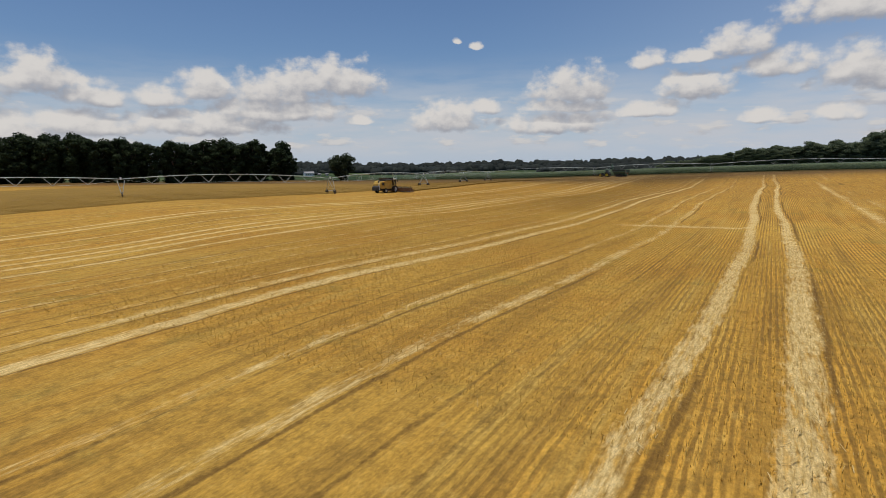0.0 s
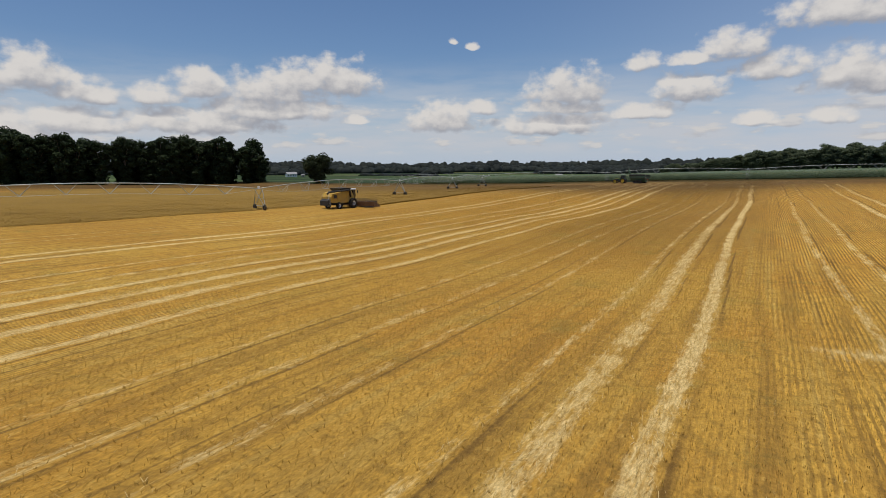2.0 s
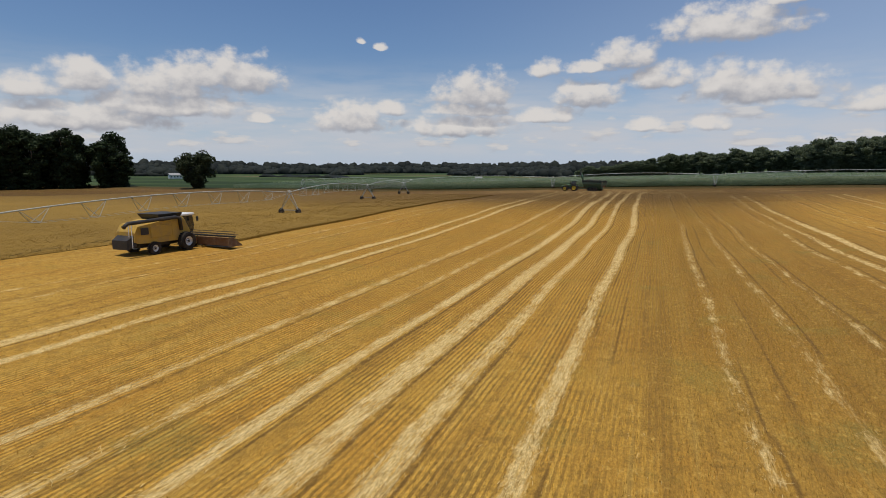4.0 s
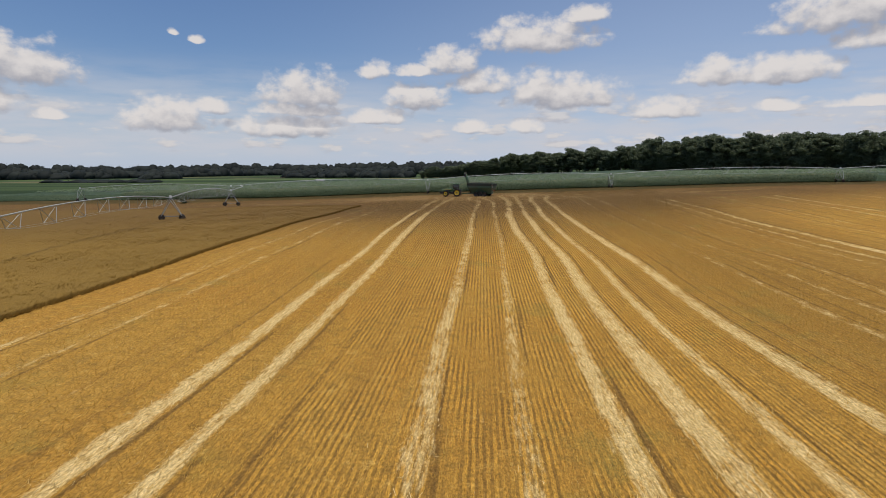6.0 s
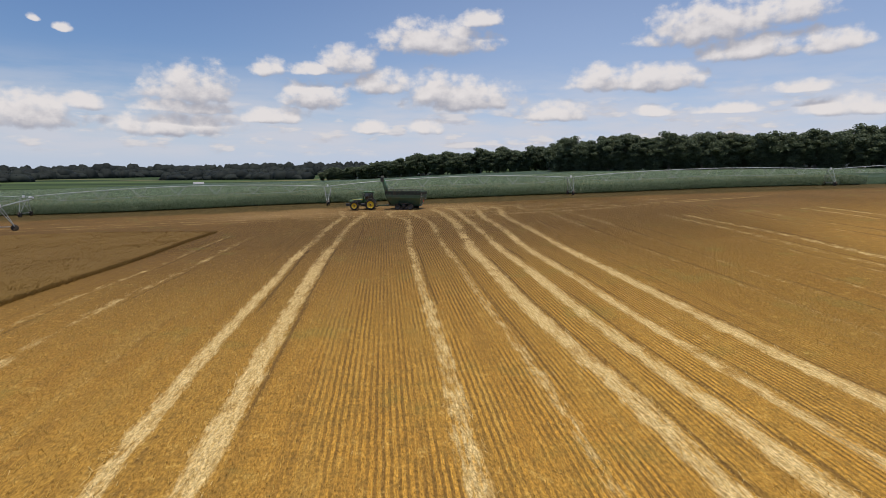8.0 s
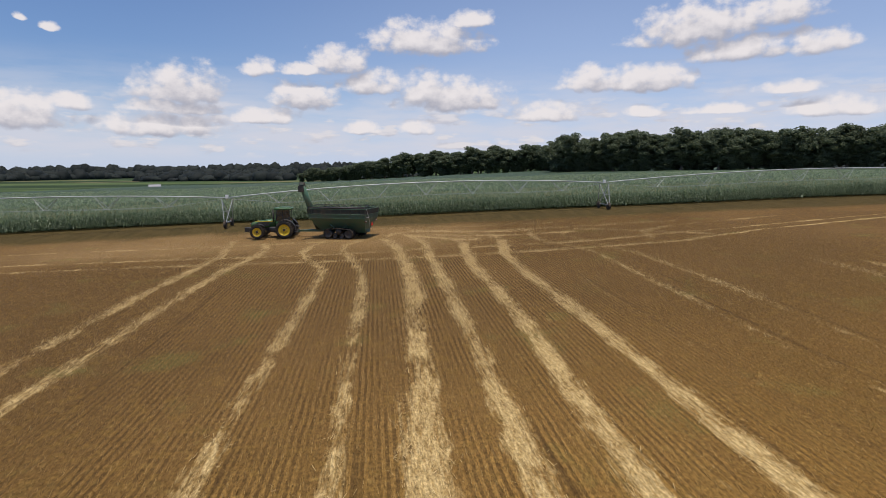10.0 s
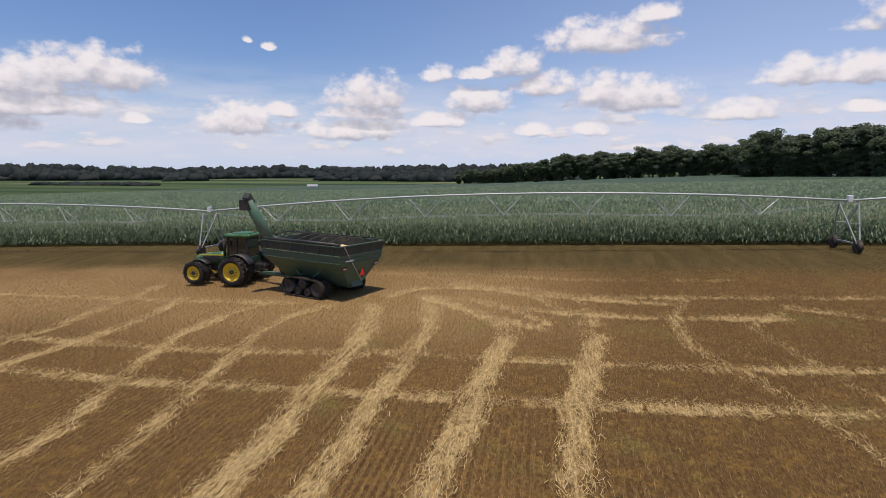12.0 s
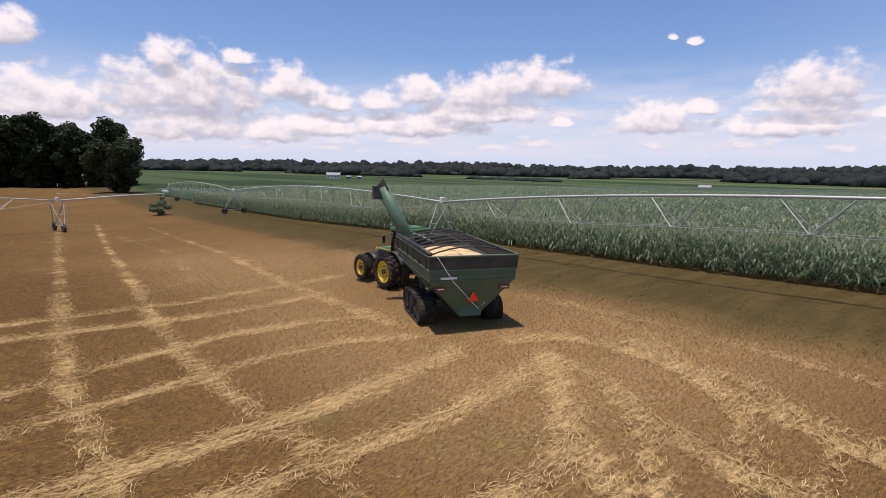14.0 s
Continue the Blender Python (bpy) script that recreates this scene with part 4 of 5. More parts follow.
def make_tree(name, seed, height, spread, lobes, leaves, size, bare=0.25, label="", category="tree", foliage=None):
    rng = np.random.default_rng(seed)
    tree = new(name)
    bm = bmesh.new()
    lean = Vector((rng.normal(0, 0.3), rng.normal(0, 0.3), 0))
    top = Vector((0, 0, height * 0.72)) + lean
    tube = [Vector((0, 0, -0.3)), Vector((0, 0, height * 0.25)) + lean * 0.2, top * 0.7, top]
    radius = 0.016 * height
    rings = []
    for k, p in enumerate(tube):
        f = radius * (1.5, 1.0, 0.6, 0.15)[k]
        rings.append([p + Vector((f * math.cos(a), f * math.sin(a), 0)) for a in (2 * math.pi * i / 8 for i in range(8))])
    loft(bm, rings)
    centres, radii = [], []
    for k in range(lobes):
        f = (k + 0.5) / lobes
        h = height * (bare + (0.94 - bare) * f ** 0.8)
        out = spread * math.sin(math.pi * min(1, 0.18 + 0.78 * (1 - f) ** 0.8)) * rng.uniform(0.25, 0.85)
        a = k * 2.4 + rng.uniform(-0.5, 0.5)
        c = Vector((out * math.cos(a), out * math.sin(a), h))
        size_l = spread * rng.uniform(0.24, 0.42)
        centres.append(c)
        radii.append((size_l, size_l, size_l * rng.uniform(0.6, 0.9)))
        if k % 2 == 0:
            rod(bm, Vector((0, 0, h * 0.62)) + lean * 0.5, c, radius * 0.35, radius * 0.08, 5)
    part("trunk", bm, M_BARK, tree)
    centres, radii = np.array(centres), np.array(radii)
    q = leaf_quads(rng, centres, radii, leaves, size)
    # darker cores close the crown
    core_v, core_f = [], []
    for c, r in zip(centres, radii):
        bm = bmesh.new()
        bmesh.ops.create_icosphere(bm, subdivisions=1, radius=1)
        base = len(core_v)
        bm.verts.ensure_lookup_table()
        core_v += [c + np.array(v.co) * r * 0.66 * rng.uniform(0.8, 1.1) for v in bm.verts]
        core_f += [[base + v.index for v in f.verts] for f in bm.faces]
        bm.free()
    verts = q.reshape(-1, 3)
    quads = [tuple(range(4 * k, 4 * k + 4)) for k in range(len(q))]
    off = len(verts)
    me = bpy.data.meshes.new("crown")
    me.from_pydata([tuple(v) for v in verts] + [tuple(v) for v in core_v], [], quads + [tuple(i + off for i in f) for f in core_f])
    me.materials.append(foliage or M_HAZED_LEAF)
    crown = new("crown", me)
    crown.parent = tree
    return tagged(tree, label, category)


def set_tree(ob, x, y, rng, scale, wide):
    m = Matrix.Translation(on_land(x, y)) @ Matrix.Rotation(rng.uniform(0, 6.28), 4, "Z")
    made = copy_thing(ob, m)
    made.scale = (scale * wide, scale * wide, scale * rng.uniform(0.9, 1.1))
    return made


def make_woods():
    rng = np.random.default_rng(31)
    kinds = [make_tree("tree", 40 + k, 24 + 1.5 * (k % 3), 6.6 + 0.5 * (k % 2), 34, 5600, 0.50, 0.06 + 0.05 * (k % 3),
                       "tall green broadleaf tree in a wood beyond corn", "tree") for k in range(4)]
    dark = [make_tree("tree", 60 + k, 25 + 1.5 * k, 6.9, 30, 4400, 0.62, 0.01, "tall tree of the dark wood, leaf colour blackened for shade", "tree", M_SHADED_LEAF) for k in range(3)]
    for ob in kinds + dark:
        tagged(ob, group="trees of the woods")

    def line(some, points, gap, rows, depth, low, high, wide, rise=0):
        for row in range(rows):
            for (ax, ay), (bx, by) in zip(points, points[1:]):
                length = math.hypot(bx - ax, by - ay)
                nx, ny = (by - ay) / length, -(bx - ax) / length
                for k in range(int(length / gap)):
                    f = (k + rng.uniform(0.1, 0.9)) * gap / length
                    back = row * depth + rng.uniform(-2, 2)
                    first = length if (ax, ay) != points[0] else f * length
                    grown = 0.55 + 0.45 * min(1.0, first / rise) if rise else 1.0
                    set_tree(some[rng.integers(0, len(some))], ax + f * (bx - ax) + nx * back, ay + f * (by - ay) + ny * back, rng, grown * rng.uniform(low, high), wide)

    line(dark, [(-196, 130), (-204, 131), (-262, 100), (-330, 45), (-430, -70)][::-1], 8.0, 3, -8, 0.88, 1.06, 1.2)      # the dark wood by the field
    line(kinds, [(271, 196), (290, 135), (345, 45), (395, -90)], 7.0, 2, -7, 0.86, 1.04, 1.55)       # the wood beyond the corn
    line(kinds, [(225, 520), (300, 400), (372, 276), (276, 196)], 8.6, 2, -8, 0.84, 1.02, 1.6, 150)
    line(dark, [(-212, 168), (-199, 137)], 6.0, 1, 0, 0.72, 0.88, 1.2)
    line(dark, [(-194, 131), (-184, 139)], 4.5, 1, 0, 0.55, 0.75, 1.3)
    # the first of each kind stand in their woods too
    for k, ob in enumerate(dark):
        ob.matrix_basis = Matrix.Translation(on_land(-215 - 9 * k, 138 - 5 * k))
    for k, ob in enumerate(kinds):
        ob.matrix_basis = Matrix.Translation(on_land(300 + 9 * k, 130 - 14 * k))


make_woods()
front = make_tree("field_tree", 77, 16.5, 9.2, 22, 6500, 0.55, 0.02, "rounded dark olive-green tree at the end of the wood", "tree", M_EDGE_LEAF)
front.matrix_basis = Matrix.Translation(on_land(-148, 108))
bush = make_tree("bush", 78, 2.6, 1.9, 7, 900, 0.22, 0.05, "dark green bush at the edge of the stubble", "bush")
bush.matrix_basis = Matrix.Translation(on_land(-68, 50))


def make_far_woods():
    """Tree lines and hedges towards the horizon: many small crowns with leaf sprays."""
    rng = np.random.default_rng(51)
    bm = bmesh.new()
    bmesh.ops.create_uvsphere(bm, u_segments=11, v_segments=7, radius=1)
    bmesh.ops.triangulate(bm, faces=bm.faces)
    bm.verts.ensure_lookup_table()
    ball, tri = np.array([v.co for v in bm.verts]), np.array([[v.index for v in f.verts] for f in bm.faces])
    bm.free()
    crowns = []
    for far, low, high, gap, rows in ((900, 9, 14, 6, 2), (1250, 15, 22, 7, 2), (1900, 28, 36, 10, 2), (620, 2.5, 4.5, 6, 1)):
        for az in np.arange(-100, 110, math.degrees(gap / far)):
            lump = 0.5 + 0.5 * math.sin(az * 0.21 + far) * math.cos(az * 0.083 + far * 0.7)
            if far < 1200 and lump < (0.55 if far > 700 else 0.72):
                continue
            for row in range(rows):
                d = far * (1 + 0.10 * math.sin(az * 0.13 + far)) + rng.uniform(-15, 15)
                a = radians(az) + rng.normal(0, 0.4) * gap / far
                high_here = rng.uniform(0.8 * low, high) * (0.85 + 0.3 * lump) * (0.7 if row else 1)
                crowns.append((d * math.sin(a), d * math.cos(a), gap * rng.uniform(1.5, 2.6), high_here))
    verts, faces, leaf = [], [], []
    for k, (x, y, w, h) in enumerate(crowns):
        z = float(land(x, y))
        shape = ball * (1 + 0.09 * rng.standard_normal((len(ball), 1)))
        verts.append(shape * (w, w, h * 0.74) + (x, y, z + h * 0.22))
        faces.append(tri + k * len(ball))
        leaf.append(leaf_quads(rng, np.array([[x, y, z + h * 0.30]]), np.array([[w, w, h * 0.72]]), 55, 0.0009 * math.hypot(x, y) + 0.3))
    woods = tagged(new("far_woods", mesh_of("far_woods", np.concatenate(verts), np.concatenate(faces), M_HAZED_FAR_LEAF, True)), "dark distant tree line along the horizon", "woods", kind="stuff")
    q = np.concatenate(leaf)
    sprays = new("sprays", mesh_of("sprays", q.reshape(-1, 3), np.arange(len(q) * 4).reshape(-1, 4), M_HAZED_FAR_LEAF))
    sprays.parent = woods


make_far_woods()


# ---------------------------------------------------------------- irrigation machines
def make_tower(parent, m, wheel):
    """A drive tower: four legs, a base beam along its way, two wheels, a box at the top. m: its pose, x along the pipe."""
    tower = new("tower")
    tower.parent, tower.matrix_basis = parent, m
    top = 3.75
    bm = bmesh.new()
    box(bm, (0.13, 3.7, 0.13), (0, 0, 0.72), bevel=0.02)
    part("base_beam", bm, M_STEEL, tower)
    for sx in (-1, 1):
        for sy in (-1, 1):
            bm = rod(bmesh.new(), (sx * 0.75, 0, top) if sy < 0 else (sx * 0.70, 0, top), (sx * 0.10, sy * 1.72, 0.74), 0.060, sides=6)
            part("leg", bm, M_STEEL, tower)
    for sy in (-1, 1):
        bm = rod(bmesh.new(), (-0.42, sy * 1.0, 2.2), (0.42, sy * 1.0, 2.2), 0.03, sides=6)
        part("brace", bm, M_STEEL, tower)
        if not wheel:
            wheel.append(part("wheel", make_wheel_mesh(0.54, 0.27, 0.10), M_DUSTY, tower, "dusty black drive wheel", True))
            wheel[0].data.transform(Matrix.Rotation(radians(90), 4, "Z"))
            wheel[0].matrix_basis = pose(0, sy * 1.68, 0.53)
        else:
            again("wheel", wheel[0], pose(0, sy * 1.68, 0.53), tower)
    bm = box(bmesh.new(), (0.35, 0.35, 0.5), (0, 0, top + 0.35), bevel=0.03)
    part("control_box", bm, M_BOX, tower, "white control box")


def make_wheel_mesh(radius, width, rim, name="wheel"):
    bm = bmesh.new()
    w = width / 2
    spin(bm, [(rim, -w), (radius * 0.94, -w), (radius, -w * 0.7), (radius, w * 0.7), (radius * 0.94, w), (rim, w)], "Y", 24)
    return bm


def make_irrigator(label, towers, tail=None):
    machine = tagged(new("irrigation_pivot"), label, "irrigation system", "irrigation pivots")
    wheel = []
    tops = [on_land(x, y, 3.95) for x, y in towers]
    for k, (x, y) in enumerate(towers):
        a, b = towers[max(k - 1, 0)], towers[min(k + 1, len(towers) - 1)]
        yaw = math.degrees(math.atan2(b[1] - a[1], b[0] - a[0]))
        here = on_land(x, y)
        make_tower(machine, pose(*here, 0, 0, yaw), wheel)
    for a, b in zip(tops, tops[1:]):
        span_of(machine, a, b, 1.05, 7)
    if tail:
        end = on_land(*tail, 4.5)
        bm = tube_along(bmesh.new(), [tops[-1], tops[-1].lerp(end, 0.5) + Vector((0, 0, 0.1)), end], 0.105)
        part("overhang_pipe", bm, M_PIPE, machine, "galvanised overhang pipe", True)
        bm = rod(bmesh.new(), tops[-1] + Vector((0, 0, 0.9)), tops[-1].lerp(end, 0.8), 0.018, sides=5)
        part("stay_cable", bm, M_STEEL, machine)
        bm = box(bmesh.new(), (0.9, 0.3, 0.3), end + Vector((0, 0, 0.35)), (0, 12, 40), 0.05)
        part("end_gun", bm, M_BOX, machine, "white end gun sprinkler")
    return machine


def span_of(machine, a, b, rise, bays):
    """A bowed pipe with V struts below and two truss rods."""
    n = 20
    pipe = [a.lerp(b, k / n) + Vector((0, 0, rise * 4 * (k / n) * (1 - k / n))) for k in range(n + 1)]
    span = part("span_pipe", tube_along(bmesh.new(), pipe, 0.08), M_PIPE, machine, "bowed galvanised water pipe", True)
    side = (b - a).cross(Vector((0, 0, 1))).normalized()

    def on_pipe(f):
        return a.lerp(b, f) + Vector((0, 0, rise * 4 * f * (1 - f)))

    feet = {-1: [], 1: []}
    for k in range(1, bays + 1):
        f, spread = k / (bays + 1), 1.65 / (b - a).length
        low = on_pipe(f) - Vector((0, 0, 1.75 if 1 < k < bays else 1.4))
        for sy in (-1, 1):
            foot = low + side * 0.62 * sy
            feet[sy].append(foot)
            for way in (-1, 1):
                part("strut", rod(bmesh.new(), on_pipe(f + way * spread), foot, 0.032, sides=5), M_STEEL, span)
        part("strut", rod(bmesh.new(), feet[-1][-1], feet[1][-1], 0.026, sides=5), M_STEEL, span)
    for sy in (-1, 1):
        line = [a + Vector((0, 0, -0.1)), *feet[sy], b + Vector((0, 0, -0.1))]
        part("truss_rod", tube_along(bmesh.new(), line, 0.014, 5), M_STEEL, span)


make_irrigator("galvanised irrigation pivot along the corn edge", [(212, -101), (157, -70), (101, -39), (44.3, -6.9), (-2.9, 18.9), (-54.2, 53.2), (-96.5, 79.5)])
make_irrigator("galvanised irrigation pivot standing across the wheat", [(-238, -190), (-195, -167), (-152, -143), (-111, -119), (-88, -70), (-72, -22), (-57.3, 24.4)], tail=(-53.0, 37.4))


# ---------------------------------------------------------------- wheels
def ag_tyre(radius, width, rim):
    """A tractor tyre with chevron lugs, axle along y."""
    bm = bmesh.new()
    w = width / 2
    spin(bm, [(rim, -w * 0.8), (rim + 0.06, -w * 0.98), (radius * 0.82, -w), (radius * 0.94, -w * 0.88), (radius * 0.955, 0), (radius * 0.94, w * 0.88),
              (radius * 0.82, w), (rim + 0.06, w * 0.98), (rim, w * 0.8)], "Y", 36, caps=False)
    lugs = 20
    for k in range(lugs):
        for sy in (-1, 1):
            a = 2 * math.pi * (k + (0.5 if sy > 0 else 0)) / lugs
            m = Matrix.Rotation(-a, 4, "Y") @ pose(radius * 0.965, sy * w * 0.48, 0, sy * 32, 0, 0)
            bmesh.ops.create_cube(bm, size=1.0, matrix=m @ Matrix.Diagonal((radius * 0.08, w * 1.05, 0.075, 1)))
    return bm


def ag_rim(rim, width):
    bm = bmesh.new()
    w = width / 2
    spin(bm, [(rim, -w * 0.72), (rim * 0.95, -w * 0.78), (rim * 0.90, -w * 0.45), (rim * 0.55, -w * 0.18), (rim * 0.42, -w * 0.42), (0.0005, -w * 0.45)], "Y", 28, caps=False)
    spin(bm, [(0.0005, w * 0.2), (rim * 0.9, w * 0.3), (rim * 0.95, w * 0.78), (rim, w * 0.72)], "Y", 28, caps=False)
    return bm


def hub_bolts(bm, rim, width):
    for k in range(10):
        a = 2 * math.pi * k / 10
        c, d = rim * 0.48 * math.cos(a), rim * 0.48 * math.sin(a)
        rod(bm, (c, -width * 0.28, d), (c, -width * 0.12, d), 0.03, sides=6)
    rod(bm, (0, -width * 0.40, 0), (0, -width * 0.15, 0), rim * 0.24, sides=14)
    return bm


def add_wheels(vehicle, kind, places, radius, width, rim, rim_mat):
    """Wheels with tyre, rim and hub; the left ones show their dished outer side."""
    tyre = rim_ob = hub = None
    for x, y in places:
        wheel = new(kind)
        wheel.parent = vehicle
        wheel.matrix_basis = pose(x, y, radius, 0, 0, 0 if y < 0 else 180)
        if tyre is None:
            tyre = part("tyre", ag_tyre(radius, width, rim), M_RUBBER, wheel, "dusty black tyre with chevron lugs")
            rim_ob = part("rim", ag_rim(rim, width), rim_mat, wheel, "yellow wheel rim" if rim_mat is M_YELLOW else "", True)
            hub = part("hub", hub_bolts(bmesh.new(), rim, width), M_BLACK, wheel)
        else:
            again("tyre", tyre, Matrix(), wheel)
            again("rim", rim_ob, Matrix(), wheel)
            again("hub", hub, Matrix(), wheel)


# ---------------------------------------------------------------- the tractor
def make_tractor(m):
    """Heading +x; its left side is -y... the rear axle stands at the origin."""
    t = tagged(new("tractor"), "green tractor with yellow rims and dual wheels pulling the cart", "tractor")
    add_wheels(t, "rear_wheel", [(0, -1.10), (0, -1.90), (0, 1.10), (0, 1.90)], 1.02, 0.56, 0.66, M_YELLOW)
    add_wheels(t, "front_wheel", [(3.12, -1.05), (3.12, -1.72), (3.12, 1.05), (3.12, 1.72)], 0.80, 0.46, 0.51, M_YELLOW)
    bm = box(bmesh.new(), (4.6, 0.62, 0.55), (1.35, 0, 1.05), bevel=0.05)
    part("chassis", bm, M_BLACK, t)
    for x, half in ((0, 2.1), (3.12, 1.9)):
        part("axle", rod(bmesh.new(), (x, -half, 1.02 if x == 0 else 0.8), (x, half, 1.02 if x == 0 else 0.8), 0.14, sides=12), M_BLACK, t)
    # hood: rounded sections that slope down to the nose
    sections = []
    for x, half, low, high in ((1.25, 0.46, 1.30, 2.16), (2.2, 0.46, 1.25, 2.10), (3.2, 0.44, 1.20, 1.98), (3.85, 0.40, 1.15, 1.86), (4.08, 0.33, 1.20, 1.70)):
        sections.append([(x, -half, low), (x, -half, high - 0.22), (x, -half * 0.78, high - 0.05), (x, -half * 0.3, high), (x, half * 0.3, high), (x, half * 0.78, high - 0.05), (x, half, high - 0.22), (x, half, low)])
    part("hood", loft(bmesh.new(), sections), M_GREEN, t, "green engine hood", True)
    bm = box(bmesh.new(), (0.10, 0.62, 0.55), (4.06, 0, 1.42), bevel=0.03)
    part("grille", bm, M_BLACK, t, "black front grille")
    for sy in (-1, 1):
        part("headlight", box(bmesh.new(), (0.06, 0.18, 0.09), (4.10, sy * 0.2, 1.63), bevel=0.02), M_BOX, t, "clear headlight")
        part("side_grille", box(bmesh.new(), (1.3, 0.03, 0.45), (2.6, sy * 0.465, 1.62), bevel=0.01), M_BLACK, t)
        part("stripe", box(bmesh.new(), (2.2, 0.02, 0.07), (2.45, sy * 0.47, 1.92)), M_YELLOW, t, "yellow side stripe")
    bm = box(bmesh.new(), (0.5, 1.0, 0.45), (4.25, 0, 0.95), bevel=0.05)
    for k in range(8):
        box(bm, (0.42, 0.08, 0.5), (4.62, -0.42 + 0.12 * k, 0.95), bevel=0.015)
    part("front_weights", bm, M_BLACK, t, "black suitcase weights")
    # cab
    bm = box(bmesh.new(), (1.75, 1.66, 0.5), (0.28, 0, 1.62), bevel=0.06)
    part("cab_base", bm, M_GREEN, t)
    corners = [(-0.52, -0.72), (1.12, -0.66), (1.12, 0.66), (-0.52, 0.72)]
    glass = loft(bmesh.new(), [[(x, y, 1.86) for x, y in corners], [(x * 0.97 - 0.03, y * 1.05, 2.45) for x, y in corners], [(x * 0.86 + 0.02, y * 1.02, 3.26) for x, y in corners]])
    part("windows", glass, M_GLASS, t, "dark tinted cab glass")
    for x, y in corners + [(0.35, -0.71), (0.35, 0.71)]:
        part("pillar", rod(bmesh.new(), (x * 1.01, y * 1.03, 1.8), (x * 0.87 + 0.02, y * 1.05, 3.29), 0.045, sides=6), M_BLACK, t)
    bm = box(bmesh.new(), (2.05, 1.78, 0.24), (0.26, 0, 3.38), bevel=0.09)
    box(bm, (1.2, 1.3, 0.10), (0.1, 0, 3.52), bevel=0.04)
    part("cab_roof", bm, M_GREEN, t, "green cab roof", True)
    for sy in (-1, 1):
        for x in (-0.70, 1.22):
            part("work_light", box(bmesh.new(), (0.06, 0.26, 0.10), (x, sy * 0.55, 3.32), bevel=0.02), M_BOX, t)
        part("mirror", box(bmesh.new(), (0.06, 0.22, 0.42), (1.25, sy * 1.28, 2.75), bevel=0.03), M_BLACK, t, "black wing mirror")
        part("mirror_arm", rod(bmesh.new(), (1.1, sy * 0.75, 3.05), (1.25, sy * 1.28, 2.95), 0.025, sides=6), M_BLACK, t)
        # rear fender: an arched sheet over the wheel
        arch = []
        for k in range(9):
            a = radians(15 + 140 * k / 8)
            arch.append((-1.14 * math.cos(a) * -1, 1.14 * math.sin(a) + 1.02))
        inner = [(x, sy * 0.78, z) for x, z in arch]
        outer = [(x, sy * 1.52, z) for x, z in arch]
        bm = loft(bmesh.new(), [[p, q, (q[0] * 0.96, q[1], q[2] - 0.05), (p[0] * 0.96, p[1], p[2] - 0.05)] for p, q in zip(inner, outer)])
        part("rear_fender", bm, M_BLACK, t, "dusty dark fender", True)
        arch = [(3.12 + 0.90 * math.cos(radians(30 + 110 * k / 6)), 0.80 + 0.90 * math.sin(radians(30 + 110 * k / 6))) for k in range(7)]
        bm = loft(bmesh.new(), [[(x, sy * 0.75, z), (x, sy * 1.3, z), (x, sy * 1.3, z - 0.04), (x, sy * 0.75, z - 0.04)] for x, z in arch])
        part("front_fender", bm, M_BLACK, t, "", True)
        part("step", box(bmesh.new(), (0.5, 0.35, 0.06), (1.15, sy * 0.85, 0.65), bevel=0.015), M_BLACK, t)
        part("fuel_tank", box(bmesh.new(), (1.15, 0.42, 0.6), (1.35, sy * 0.62, 0.98), bevel=0.12), M_BLACK, t, "", True)
    part("exhaust", rod(rod(bmesh.new(), (1.45, 0.55, 1.9), (1.45, 0.55, 3.15), 0.09, sides=12), (1.45, 0.55, 3.15), (1.40, 0.55, 3.4), 0.06, sides=10), M_BLACK, t, "black exhaust stack", True)
    bm = rod(bmesh.new(), (0.1, 0.2, 3.52), (0.1, 0.2, 3.98), 0.012, sides=5)
    part("aerial", bm, M_BLACK, t)
    part("beacon", spin(bmesh.new(), [(0.07, 0), (0.07, 0.12), (0.04, 0.16)], "Z", 10, (-0.4, -0.5, 3.49)), M_RED, t)
    bm = box(bmesh.new(), (0.9, 0.5, 0.16), (-1.0, 0, 0.55), bevel=0.03)
    rod(bm, (-0.5, -0.45, 0.9), (-1.35, -0.45, 0.75), 0.05)
    rod(bm, (-0.5, 0.45, 0.9), (-1.35, 0.45, 0.75), 0.05)
    rod(bm, (-0.5, 0, 1.4), (-1.2, 0, 1.25), 0.04)
    part("hitch", bm, M_BLACK, t)
    for y in (-0.25, 0.0, 0.25):
        part("hose", tube_along(bmesh.new(), [(-0.55, y, 1.6), (-1.0, y * 1.2, 1.35), (-1.5, y, 1.2)], 0.025, 6), M_BLACK, t)
    t.matrix_basis = m
    return t


